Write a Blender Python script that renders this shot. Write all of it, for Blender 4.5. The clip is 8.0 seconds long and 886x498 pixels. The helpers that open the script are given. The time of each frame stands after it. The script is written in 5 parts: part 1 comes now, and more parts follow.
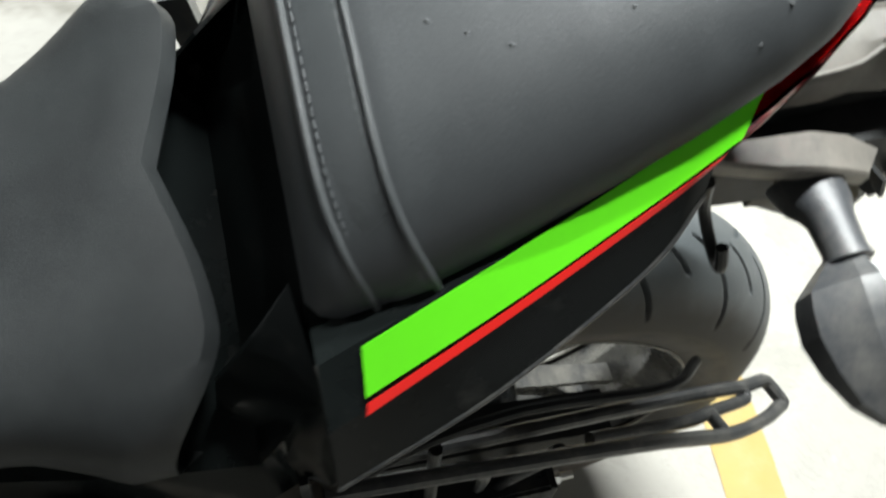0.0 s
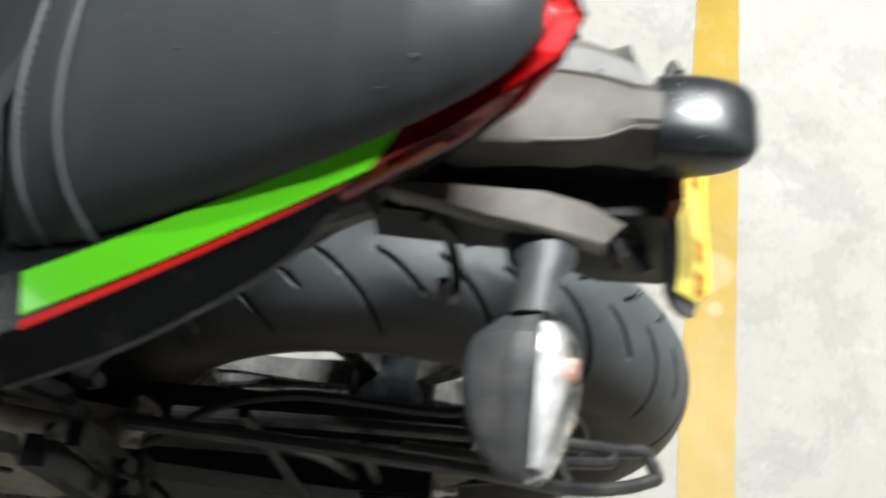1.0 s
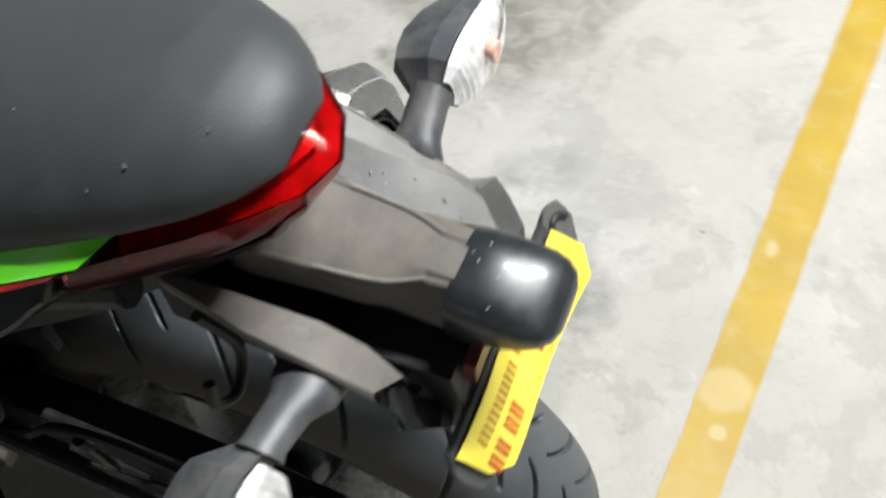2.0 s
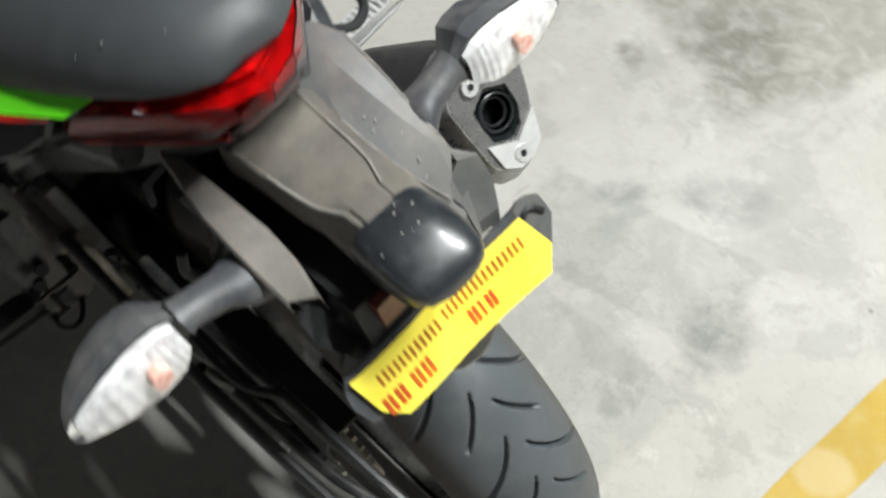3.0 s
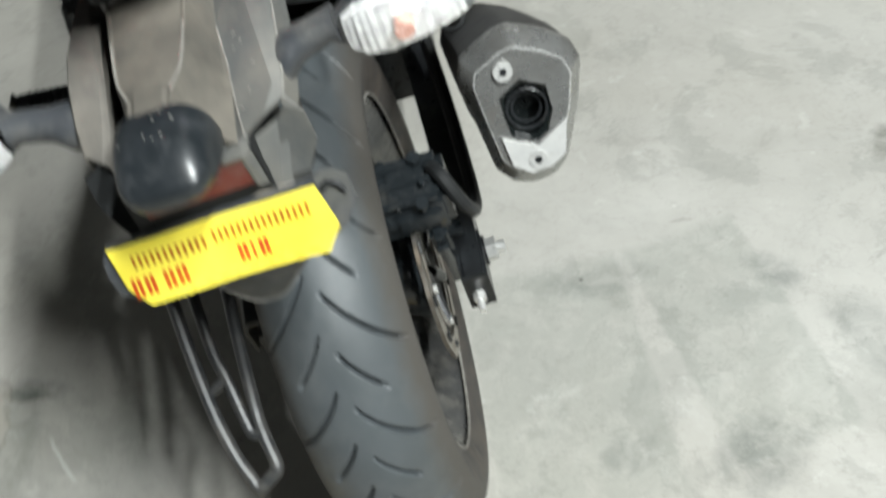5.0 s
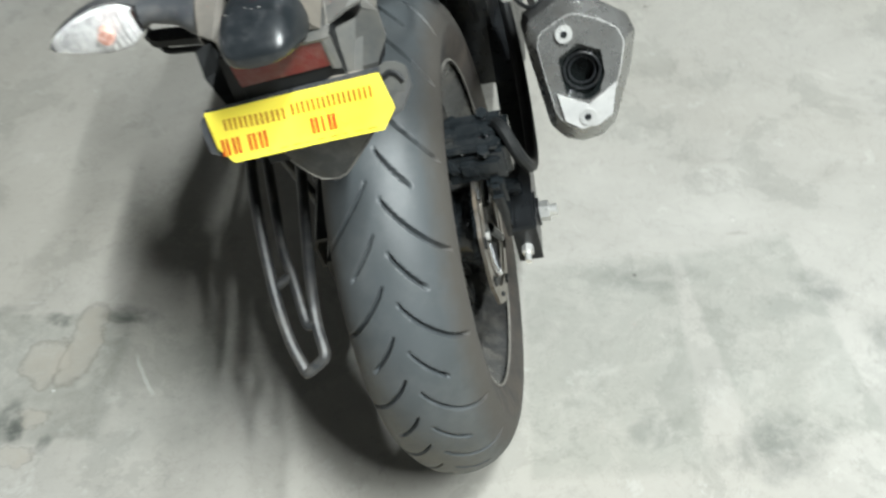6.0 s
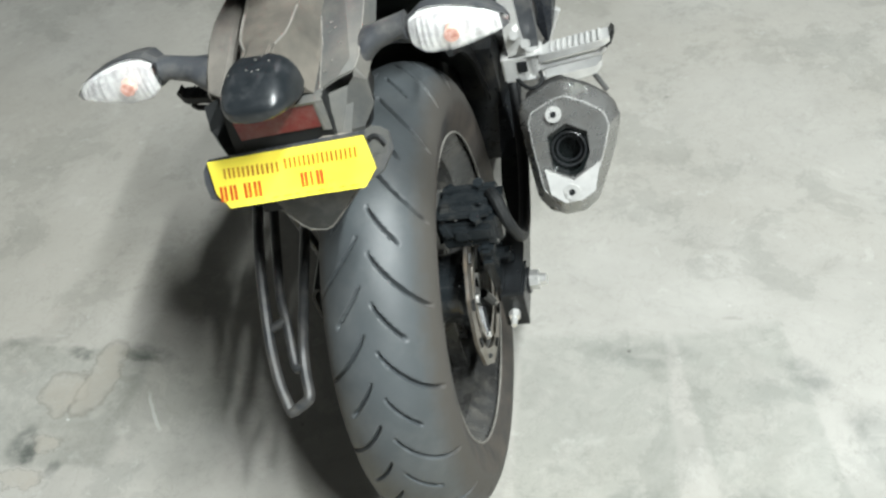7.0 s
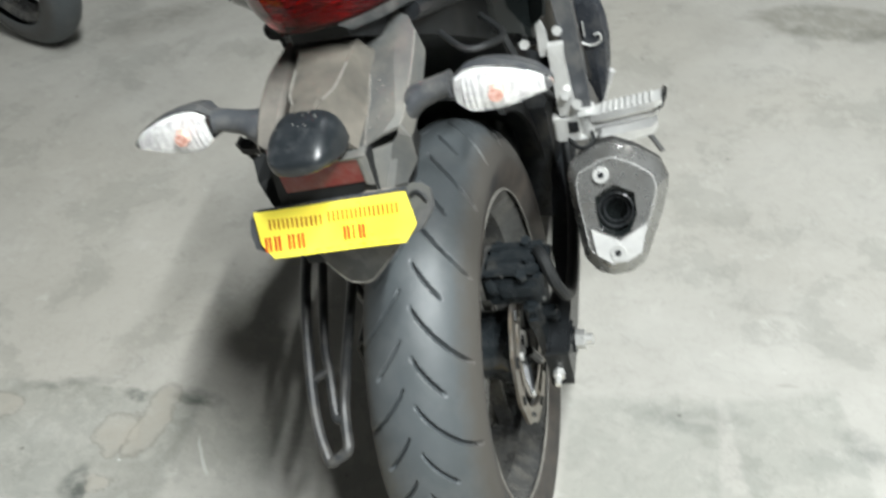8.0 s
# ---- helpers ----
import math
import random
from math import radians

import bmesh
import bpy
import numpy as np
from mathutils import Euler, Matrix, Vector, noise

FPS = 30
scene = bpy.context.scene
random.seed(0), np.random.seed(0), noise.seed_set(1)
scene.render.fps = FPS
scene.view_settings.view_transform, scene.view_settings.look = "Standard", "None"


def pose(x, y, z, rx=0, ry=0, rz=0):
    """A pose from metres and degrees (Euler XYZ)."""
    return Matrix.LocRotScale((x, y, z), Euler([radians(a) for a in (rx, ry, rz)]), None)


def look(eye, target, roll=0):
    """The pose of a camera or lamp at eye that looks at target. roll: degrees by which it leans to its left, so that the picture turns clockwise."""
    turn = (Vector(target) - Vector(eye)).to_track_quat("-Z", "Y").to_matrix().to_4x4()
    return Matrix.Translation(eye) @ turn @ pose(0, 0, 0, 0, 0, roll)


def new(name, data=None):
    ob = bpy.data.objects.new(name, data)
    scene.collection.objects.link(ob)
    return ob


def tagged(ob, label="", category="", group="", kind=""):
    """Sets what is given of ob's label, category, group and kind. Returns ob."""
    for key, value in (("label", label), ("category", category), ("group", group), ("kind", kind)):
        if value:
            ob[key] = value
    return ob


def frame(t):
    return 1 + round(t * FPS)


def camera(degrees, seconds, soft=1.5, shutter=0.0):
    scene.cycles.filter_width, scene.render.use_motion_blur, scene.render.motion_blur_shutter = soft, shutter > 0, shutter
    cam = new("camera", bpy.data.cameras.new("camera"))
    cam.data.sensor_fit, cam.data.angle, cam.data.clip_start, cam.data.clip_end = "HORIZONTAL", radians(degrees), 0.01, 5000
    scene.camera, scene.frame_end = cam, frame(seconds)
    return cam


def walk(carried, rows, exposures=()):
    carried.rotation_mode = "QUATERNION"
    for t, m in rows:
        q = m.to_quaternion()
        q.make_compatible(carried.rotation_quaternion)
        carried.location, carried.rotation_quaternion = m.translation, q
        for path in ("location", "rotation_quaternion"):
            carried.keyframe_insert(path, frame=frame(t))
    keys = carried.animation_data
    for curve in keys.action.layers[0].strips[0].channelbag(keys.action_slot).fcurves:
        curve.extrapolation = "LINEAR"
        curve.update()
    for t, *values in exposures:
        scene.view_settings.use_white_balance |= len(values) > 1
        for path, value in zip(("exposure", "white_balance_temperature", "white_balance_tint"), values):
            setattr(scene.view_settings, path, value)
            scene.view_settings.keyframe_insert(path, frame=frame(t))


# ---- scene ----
cam = camera(46.23, 8.0, soft=2.4, shutter=0.8)
PATH = [
    (0, (-0.4396, 0.1528, 1.2813), (0.0797, 0.0079, 0.4390), 2.69),
    (0.5, (-0.4377, 0.0281, 1.3081), (0.0920, 0.0153, 0.4600), -3.05),
    (1, (-0.5045, -0.1660, 1.3204), (0.0498, -0.0607, 0.4948), -6.06),
    (1.5, (-0.4827, -0.3036, 1.3286), (0.0764, -0.1224, 0.5196), -6.66),
    (1.7, (-0.4312, -0.3311, 1.3053), (0.1158, -0.1210, 0.4949), -5.99),
    (2.8, (-0.2602, -0.5231, 1.3365), (0.0837, -0.0710, 0.5135), -12.63),
    (3, (-0.2599, -0.5792, 1.3240), (0.0676, -0.0800, 0.5219), -12.40),
    (3.5, (-0.2209, -0.6536, 1.3023), (0.0524, -0.0904, 0.5226), -11.55),
    (4, (-0.0801, -0.6472, 1.2834), (0.1323, -0.0610, 0.5015), -9.49),
    (4.5, (0.0189, -0.6644, 1.2961), (0.1064, -0.0466, 0.5146), -13.00),
    (5, (0.1138, -0.7362, 1.2828), (0.0929, -0.1180, 0.4970), -13.31),
    (5.2, (0.1432, -0.7719, 1.2572), (0.0935, -0.1471, 0.4780), -13.11),
    (6.3, (0.1655, -0.9882, 1.3037), (0.0432, -0.2891, 0.5992), -10.61),
    (6.5, (0.1839, -1.0056, 1.3156), (0.0518, -0.2940, 0.6256), -9.77),
    (7, (0.2346, -1.0026, 1.3128), (0.0831, -0.2755, 0.6431), -9.35),
    (7.5, (0.2564, -0.9961, 1.3159), (0.0780, -0.2625, 0.6601), -10.04),
    (8, (0.2620, -1.0007, 1.3157), (0.0472, -0.2486, 0.6926), -10.13),
]
EXPOSURES = ((0.0, 0.88, 6500, 10), (0.5, 0.90, 6500, 11), (1.0, 0.48, 6500, 13), (1.5, 0.36, 6500, 14), (3.0, 0.38, 6500, 12), (4.0, 0.28, 6500, 10), (4.5, 0.20, 6500, 9), (5.0, 0.32, 6400, 9), (6.5, 0.48, 6350, 8), (8.0, 0.56, 6400, 10))
walk(cam, [(t, look(eye, target, roll)) for t, eye, target, roll in PATH], EXPOSURES)

# ---- light ----
LEAN = 5.754
BIKE = pose(0.314 * math.sin(radians(LEAN)), 0, 0.0004, 0, -LEAN, 0)
world = bpy.data.worlds.new("garage_air")
world.use_nodes = True
scene.world = world
world.node_tree.nodes["Background"].inputs[0].default_value = (0.85, 0.92, 1.0, 1)
world.node_tree.nodes["Background"].inputs[1].default_value = 0.004
scene.view_settings.exposure = 0.0


def tube_lamp(x, y, z, turn, watts):
    lamp = bpy.data.lights.new("tube_light", "AREA")
    lamp.shape, lamp.size, lamp.size_y = "RECTANGLE", 1.2, 0.07
    lamp.energy, lamp.color = watts, (0.945, 0.985, 0.97)
    ob = new("tube_light", lamp)
    ob.matrix_world = pose(x, y, z, 0, 0, turn)
    return ob


# first two tubes follow the shadow directions; the weak rest are added fill
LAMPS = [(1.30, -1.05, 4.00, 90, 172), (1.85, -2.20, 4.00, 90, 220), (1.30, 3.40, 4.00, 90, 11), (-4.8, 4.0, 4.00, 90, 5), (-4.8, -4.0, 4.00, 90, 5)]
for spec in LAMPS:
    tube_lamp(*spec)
# no known source here: added lamps that brighten the left side of the bike
WALL_FILLS = [(-5.86, 1.6, 2.20, 5), (-5.86, -1.4, 2.20, 5)]
for x, y, z, watts in WALL_FILLS:
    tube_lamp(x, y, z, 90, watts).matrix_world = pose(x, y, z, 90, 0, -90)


# ---- materials ----
def surface(name, base, other=None, scale=30.0, rough=0.5, metal=0.0, bump=0.0, bump_scale=200.0, dust=None, dust_amount=0.5,
            dust_scale=14.0, coat=0.0, lines=0.0, lines_scale=300.0, rough_spread=0.1, spec=0.5, emit=None):
    m = bpy.data.materials.new(name)
    m.use_nodes = True
    nt = m.node_tree
    nodes, link = nt.nodes, nt.links.new
    b = nodes["Principled BSDF"]
    where = nodes.new("ShaderNodeTexCoord").outputs["Object"]

    def noise_at(s, detail=5.0, roughness=0.6):
        n = nodes.new("ShaderNodeTexNoise")
        n.inputs["Scale"].default_value, n.inputs["Detail"].default_value, n.inputs["Roughness"].default_value = s, detail, roughness
        link(where, n.inputs["Vector"])
        return n.outputs["Fac"]

    def ramp(src, a, z, ca, cz):
        r = nodes.new("ShaderNodeValToRGB")
        r.color_ramp.elements[0].position, r.color_ramp.elements[1].position = a, z
        r.color_ramp.elements[0].color, r.color_ramp.elements[1].color = (*ca, 1), (*cz, 1)
        link(src, r.inputs[0])
        return r.outputs[0]

    other = other or tuple(c * 0.8 for c in base)
    colour = ramp(noise_at(scale), 0.35, 0.65, base, other)
    if dust:
        mix = nodes.new("ShaderNodeMix")
        mix.data_type = "RGBA"
        lo = 0.62 - 0.4 * dust_amount
        fac = ramp(noise_at(dust_scale, 8.0, 0.7), lo, lo + 0.3, (0, 0, 0), (1, 1, 1))
        link(fac, mix.inputs[0]), link(colour, mix.inputs[6])
        mix.inputs[7].default_value = (*dust, 1)
        colour = mix.outputs[2]
    link(colour, b.inputs["Base Color"])
    r = nodes.new("ShaderNodeMapRange")
    r.inputs[3].default_value, r.inputs[4].default_value = max(0.02, rough - rough_spread), min(1.0, rough + rough_spread)
    link(noise_at(scale * 2.3), r.inputs[0])
    link(r.outputs[0], b.inputs["Roughness"])
    b.inputs["Metallic"].default_value = metal
    b.inputs["Specular IOR Level"].default_value = spec
    b.inputs["Coat Weight"].default_value, b.inputs["Coat Roughness"].default_value = coat, 0.06
    if emit:
        b.inputs["Emission Color"].default_value, b.inputs["Emission Strength"].default_value = (*emit[:3], 1), emit[3]
    if bump or lines:
        height = noise_at(bump_scale, 4.0)
        if lines:
            w = nodes.new("ShaderNodeTexWave")
            w.wave_type, w.bands_direction = "BANDS", "DIAGONAL"
            w.inputs["Scale"].default_value, w.inputs["Distortion"].default_value = lines_scale, 0.4
            link(where, w.inputs["Vector"])
            add = nodes.new("ShaderNodeMath")
            add.operation = "MULTIPLY_ADD"
            link(w.outputs["Fac"], add.inputs[0])
            add.inputs[1].default_value = lines
            link(height, add.inputs[2])
            height = add.outputs[0]
        bp = nodes.new("ShaderNodeBump")
        bp.inputs["Strength"].default_value, bp.inputs["Distance"].default_value = bump, 0.001
        link(height, bp.inputs["Height"]), link(bp.outputs[0], b.inputs["Normal"])
    return m


M_SEAT = surface("seat_vinyl", (0.043, 0.047, 0.050), (0.036, 0.040, 0.043), 18, 0.50, bump=0.22, bump_scale=1100, lines=0.10, lines_scale=105, spec=0.42, dust=(0.058, 0.064, 0.067), dust_amount=0.35, dust_scale=9)
M_LEATHER = surface("smooth_vinyl", (0.050, 0.055, 0.058), (0.042, 0.047, 0.050), 22, 0.46, bump=0.4, bump_scale=1300, spec=0.6, dust=(0.05, 0.055, 0.058), dust_amount=0.4, dust_scale=9)
M_RIDER = surface("rider_vinyl", (0.024, 0.027, 0.028), (0.020, 0.022, 0.023), 22, 0.46, bump=0.4, bump_scale=1300, spec=0.3, dust=(0.034, 0.037, 0.038), dust_amount=0.4, dust_scale=9)
M_THREAD = surface("thread", (0.085, 0.092, 0.096), rough=0.7)
M_GLOSS = surface("gloss_black", (0.008, 0.010, 0.010), rough=0.14, rough_spread=0.04, coat=0.0, spec=0.3, dust=(0.06, 0.058, 0.054), dust_amount=0.06, dust_scale=22)
M_BLACK = surface("black_plastic", (0.015, 0.016, 0.017), (0.010, 0.011, 0.011), 30, 0.48, bump=0.25, bump_scale=1200, dust=(0.045, 0.044, 0.040), dust_amount=0.18, spec=0.30)
M_DARK = surface("dark_metal", (0.019, 0.021, 0.023), (0.011, 0.012, 0.013), 40, 0.30, metal=0.1, bump=0.2, bump_scale=600, dust=(0.080, 0.074, 0.063), dust_amount=0.26)
M_FENDER = surface("dusty_plastic", (0.070, 0.066, 0.058), (0.050, 0.048, 0.043), 14, 0.55, bump=0.2, bump_scale=900, dust=(0.150, 0.135, 0.112), dust_amount=0.60, dust_scale=9)
M_FLANGE = surface("dusty_grey_plastic", (0.115, 0.108, 0.097), (0.085, 0.081, 0.074), 16, 0.6, bump=0.2, bump_scale=900, dust=(0.215, 0.197, 0.170), dust_amount=0.68, dust_scale=10)
M_BRACKET = surface("dusty_cast_metal", (0.235, 0.212, 0.180), (0.160, 0.147, 0.128), 22, 0.6, bump=0.3, bump_scale=500, dust=(0.40, 0.36, 0.30), dust_amount=0.6, dust_scale=14)
M_APRON = surface("grey_plastic", (0.026, 0.028, 0.028), (0.018, 0.020, 0.020), 24, 0.5, bump=0.25, bump_scale=900, dust=(0.10, 0.098, 0.09), dust_amount=0.4, dust_scale=22)
M_CAP = surface("lamp_cap_black", (0.010, 0.013, 0.015), (0.017, 0.020, 0.023), 60, 0.34, coat=0.2, dust=(0.040, 0.043, 0.046), dust_amount=0.30, dust_scale=75)
M_GUARD = surface("worn_black_tube", (0.020, 0.022, 0.024), (0.034, 0.034, 0.033), 60, 0.4, dust=(0.10, 0.095, 0.085), dust_amount=0.35, dust_scale=40)
M_HEEL = surface("heel_guard_paint", (0.022, 0.025, 0.030), (0.030, 0.033, 0.039), 30, 0.26, spec=0.5, dust=(0.08, 0.078, 0.072), dust_amount=0.25, dust_scale=30)
M_CALIPER = surface("caliper_black", (0.011, 0.014, 0.016), (0.020, 0.023, 0.025), 40, 0.16, bump=0.08, bump_scale=260, dust=(0.060, 0.058, 0.052), dust_amount=0.18, dust_scale=40, spec=0.6)
M_HOUSING = surface("indicator_housing", (0.050, 0.054, 0.060), (0.040, 0.043, 0.048), 24, 0.42, bump=0.2, bump_scale=900, dust=(0.125, 0.122, 0.115), dust_amount=0.48, dust_scale=30)
M_RUBBER = surface("tyre_rubber", (0.062, 0.071, 0.076), (0.050, 0.058, 0.062), 16, 0.54, bump=0.25, bump_scale=900, dust=(0.086, 0.093, 0.096), dust_amount=0.42, dust_scale=17, spec=0.62)
M_SIDEWALL = surface("tyre_sidewall", (0.040, 0.038, 0.036), (0.03, 0.029, 0.028), 30, 0.7, bump=0.3, bump_scale=500, dust=(0.105, 0.085, 0.068), dust_amount=0.5, dust_scale=9)
M_RIM = surface("rim_paint", (0.066, 0.067, 0.066), (0.050, 0.050, 0.049), 25, 0.28, metal=0.2, dust=(0.20, 0.19, 0.165), dust_amount=0.42, dust_scale=16)
M_STEEL = surface("disc_steel", (0.36, 0.34, 0.31), (0.26, 0.23, 0.19), 50, 0.38, metal=0.9, dust=(0.22, 0.17, 0.12), dust_amount=0.35, dust_scale=40)
M_ALU = surface("cast_aluminium", (0.66, 0.66, 0.64), (0.56, 0.56, 0.55), 40, 0.38, metal=0.45, bump=0.2, bump_scale=500, dust=(0.3, 0.28, 0.24), dust_amount=0.2)
M_CHROME = surface("zinc_plate", (0.72, 0.72, 0.70), (0.6, 0.6, 0.58), 60, 0.3, metal=0.55)
M_MUFFLER = surface("muffler_satin", (0.40, 0.40, 0.39), (0.32, 0.32, 0.31), 35, 0.28, metal=0.8, bump=0.12, bump_scale=700, dust=(0.25, 0.235, 0.21), dust_amount=0.3, dust_scale=20)
M_MUFBODY = surface("muffler_black", (0.014, 0.014, 0.015), (0.02, 0.02, 0.02), 30, 0.5, dust=(0.07, 0.065, 0.06), dust_amount=0.2)
M_GREEN = surface("green_paint", (0.135, 0.78, 0.018), (0.125, 0.74, 0.016), 12, 0.22, coat=0.5, rough_spread=0.05)
M_RED = surface("red_paint", (0.75, 0.022, 0.018), (0.68, 0.02, 0.016), 12, 0.25, coat=0.5, rough_spread=0.05)
M_REFLECT = surface("red_reflector", (0.15, 0.014, 0.012), (0.12, 0.012, 0.010), 60, 0.35, bump=0.5, bump_scale=420, dust=(0.20, 0.10, 0.085), dust_amount=0.35, dust_scale=30)
M_PAPER = surface("yellow_sheet", (0.90, 0.765, 0.085), (0.87, 0.70, 0.06), 14, 0.30, bump=0.15, bump_scale=60, coat=0.3)
M_EDGEDUST = surface("dusty_edge", (0.22, 0.21, 0.188), (0.14, 0.133, 0.12), 90, 0.6)
M_EDGE = surface("pale_scratch", (0.34, 0.33, 0.30), rough=0.6)
M_RFLANGE = surface("grey_flange_plastic", (0.084, 0.087, 0.085), (0.066, 0.068, 0.066), 16, 0.5, bump=0.2, bump_scale=900, dust=(0.165, 0.155, 0.134), dust_amount=0.5, dust_scale=10)
M_INK = surface("red_ink", (0.50, 0.055, 0.015), (0.62, 0.14, 0.012), 60, 0.4)
M_INK2 = surface("faded_ink", (0.36, 0.12, 0.016), (0.50, 0.22, 0.014), 90, 0.4)
M_AMBER = surface("amber_bulb", (0.38, 0.16, 0.115), (0.58, 0.40, 0.34), 220, 0.3, bump=0.6, bump_scale=300)
M_MIRROR = surface("lamp_reflector", (0.78, 0.78, 0.77), (0.48, 0.48, 0.48), 90, 0.22, metal=0.4, bump=0.4, bump_scale=160)


def wear_shoulders(m, inner, outer, tone, rough):
    """Across the tread the shoulders, which never touch the ground, keep their dust."""
    nodes, link = m.node_tree.nodes, m.node_tree.links.new
    b = nodes["Principled BSDF"]
    where = nodes.new("ShaderNodeTexCoord").outputs["Object"]
    grain = nodes.new("ShaderNodeTexNoise")
    grain.inputs["Scale"].default_value, grain.inputs["Detail"].default_value = 60.0, 6.0
    link(where, grain.inputs["Vector"])
    sep = nodes.new("ShaderNodeSeparateXYZ")
    link(where, sep.inputs[0])
    side = nodes.new("ShaderNodeMath")
    side.operation = "ABSOLUTE"
    link(sep.outputs[0], side.inputs[0])
    wobble = nodes.new("ShaderNodeMath")
    wobble.operation = "MULTIPLY_ADD"
    link(grain.outputs["Fac"], wobble.inputs[0])
    wobble.inputs[1].default_value = 0.014
    link(side.outputs[0], wobble.inputs[2])
    mask = nodes.new("ShaderNodeMapRange")
    mask.inputs[1].default_value, mask.inputs[2].default_value = inner + 0.007, outer + 0.007
    link(wobble.outputs[0], mask.inputs[0])
    for socket, value in (("Base Color", (*tone, 1)), ("Roughness", rough)):
        mix = nodes.new("ShaderNodeMix")
        mix.data_type = "RGBA" if socket == "Base Color" else "FLOAT"
        a, z, out = (6, 7, 2) if socket == "Base Color" else (2, 3, 0)
        src = b.inputs[socket].links[0].from_socket
        link(mask.outputs[0], mix.inputs[0]), link(src, mix.inputs[a])
        mix.inputs[z].default_value = value
        link(mix.outputs[out], b.inputs[socket])


wear_shoulders(M_RUBBER, 0.047, 0.064, (0.058, 0.053, 0.046), 0.75)


def clear(name, tint, rough=0.04, ior=1.35):
    m = bpy.data.materials.new(name)
    m.use_nodes = True
    b = m.node_tree.nodes["Principled BSDF"]
    b.inputs["Base Color"].default_value = (*tint, 1)
    b.inputs["Roughness"].default_value, b.inputs["Transmission Weight"].default_value, b.inputs["IOR"].default_value = rough, 1.0, ior
    return m


M_CLEAR = clear("clear_lens", (0.97, 0.98, 0.98), 0.03, 1.38)
M_REDLENS = clear("red_lens", (0.84, 0.10, 0.11), 0.03, 1.24)
M_REDBACK = surface("lamp_inner_red", (0.25, 0.015, 0.014), (0.06, 0.005, 0.005), 40, 0.24, metal=0.1, bump=0.7, bump_scale=140)


# ---- mesh helpers ----
def part(name, bm, material, parent, label="", sharp=35, flat=False):
    me = bpy.data.meshes.new(name)
    bmesh.ops.recalc_face_normals(bm, faces=bm.faces)
    bm.to_mesh(me)
    bm.free()
    if not flat:
        me.polygons.foreach_set("use_smooth", [True] * len(me.polygons))
        me.set_sharp_from_angle(angle=radians(sharp))
    me.materials.append(material)
    ob = new(name, me)
    ob.parent = parent
    return tagged(ob, label)


def loft(rings, caps=True, wrap=True):
    bm = bmesh.new()
    vs = [[bm.verts.new(p) for p in ring] for ring in rings]
    n = len(rings[0])
    for a, b in zip(vs, vs[1:]):
        for i in range(n if wrap else n - 1):
            j = (i + 1) % n
            bm.faces.new((a[i], a[j], b[j], b[i]))
    if caps and wrap:
        bm.faces.new(vs[0]), bm.faces.new(vs[-1])
    return bm


def bevelled(bm, width, segments=2, angle=30):
    edges = [e for e in bm.edges if len(e.link_faces) == 2 and e.calc_face_angle(0) > radians(angle)]
    bmesh.ops.bevel(bm, geom=edges, offset=width, segments=segments, affect="EDGES", clamp_overlap=True)
    return bm


def prism(outline, back, width=0.002, segments=2):
    """A slab: the outline of places, and the same moved by the vector back."""
    back = Vector(back)
    bm = loft([[Vector(p) for p in outline], [Vector(p) + back for p in outline]])
    return bevelled(bm, width, segments) if width else bm


def block(centre, size, width=0.003, turn=(0, 0, 0)):
    bm = bmesh.new()
    bmesh.ops.create_cube(bm, size=1)
    bmesh.ops.transform(bm, matrix=pose(*centre, *turn) @ Matrix.Diagonal((*size, 1)), verts=bm.verts)
    return bevelled(bm, width) if width else bm


def smooth_line(points, steps=6):
    pts = [Vector(p) for p in points]
    pts = [pts[0] * 2 - pts[1]] + pts + [pts[-1] * 2 - pts[-2]]
    out = []
    for a, b, c, d in zip(pts, pts[1:], pts[2:], pts[3:]):
        for i in range(steps):
            t = i / steps
            out.append(0.5 * (2 * b + (c - a) * t + (2 * a - 5 * b + 4 * c - d) * t * t + (3 * b - a - 3 * c + d) * t ** 3))
    return out + [pts[-2]]


def tube(points, radius, sides=10, steps=6, flat=1.0):
    line = smooth_line(points, steps) if steps > 1 else [Vector(p) for p in points]
    radii = radius if isinstance(radius, (list, tuple)) else [radius] * len(line)
    rings, side = [], None
    for i, p in enumerate(line):
        ahead = (line[min(i + 1, len(line) - 1)] - line[max(i - 1, 0)]).normalized()
        if side is None:
            side = ahead.cross(Vector((0.31, 0.17, 0.93))).normalized()
        side = (side - ahead * side.dot(ahead)).normalized()
        up = ahead.cross(side)
        r = radii[min(i, len(radii) - 1)]
        rings.append([p + (side * math.cos(k * math.tau / sides) + up * math.sin(k * math.tau / sides) * flat) * r for k in range(sides)])
    return loft(rings)


def lathe(profile, centre, axis="x", sides=48, wrap=True):
    """Turns a profile of (along, radius) about an axis through the centre."""
    c, rings = Vector(centre), []
    for k in range(sides):
        a = k * math.tau / sides
        if axis == "x":
            rings.append([c + Vector((u, r * math.sin(a), r * math.cos(a))) for u, r in profile])
        else:
            rings.append([c + Vector((r * math.sin(a), u, r * math.cos(a))) for u, r in profile])
    bm = loft(rings + [rings[0]], caps=False, wrap=wrap)
    bmesh.ops.remove_doubles(bm, verts=bm.verts, dist=1e-6)
    return bm


def rod(a, b, radius, sides=12, width=0.0):
    bm = tube([a, b], radius, sides, steps=1)
    return bevelled(bm, width) if width else bm


def empty(name, label, category, where, group=""):
    ob = new(name)
    ob.matrix_world = where
    ob.empty_display_size = 0.1
    return tagged(ob, label, category, group)


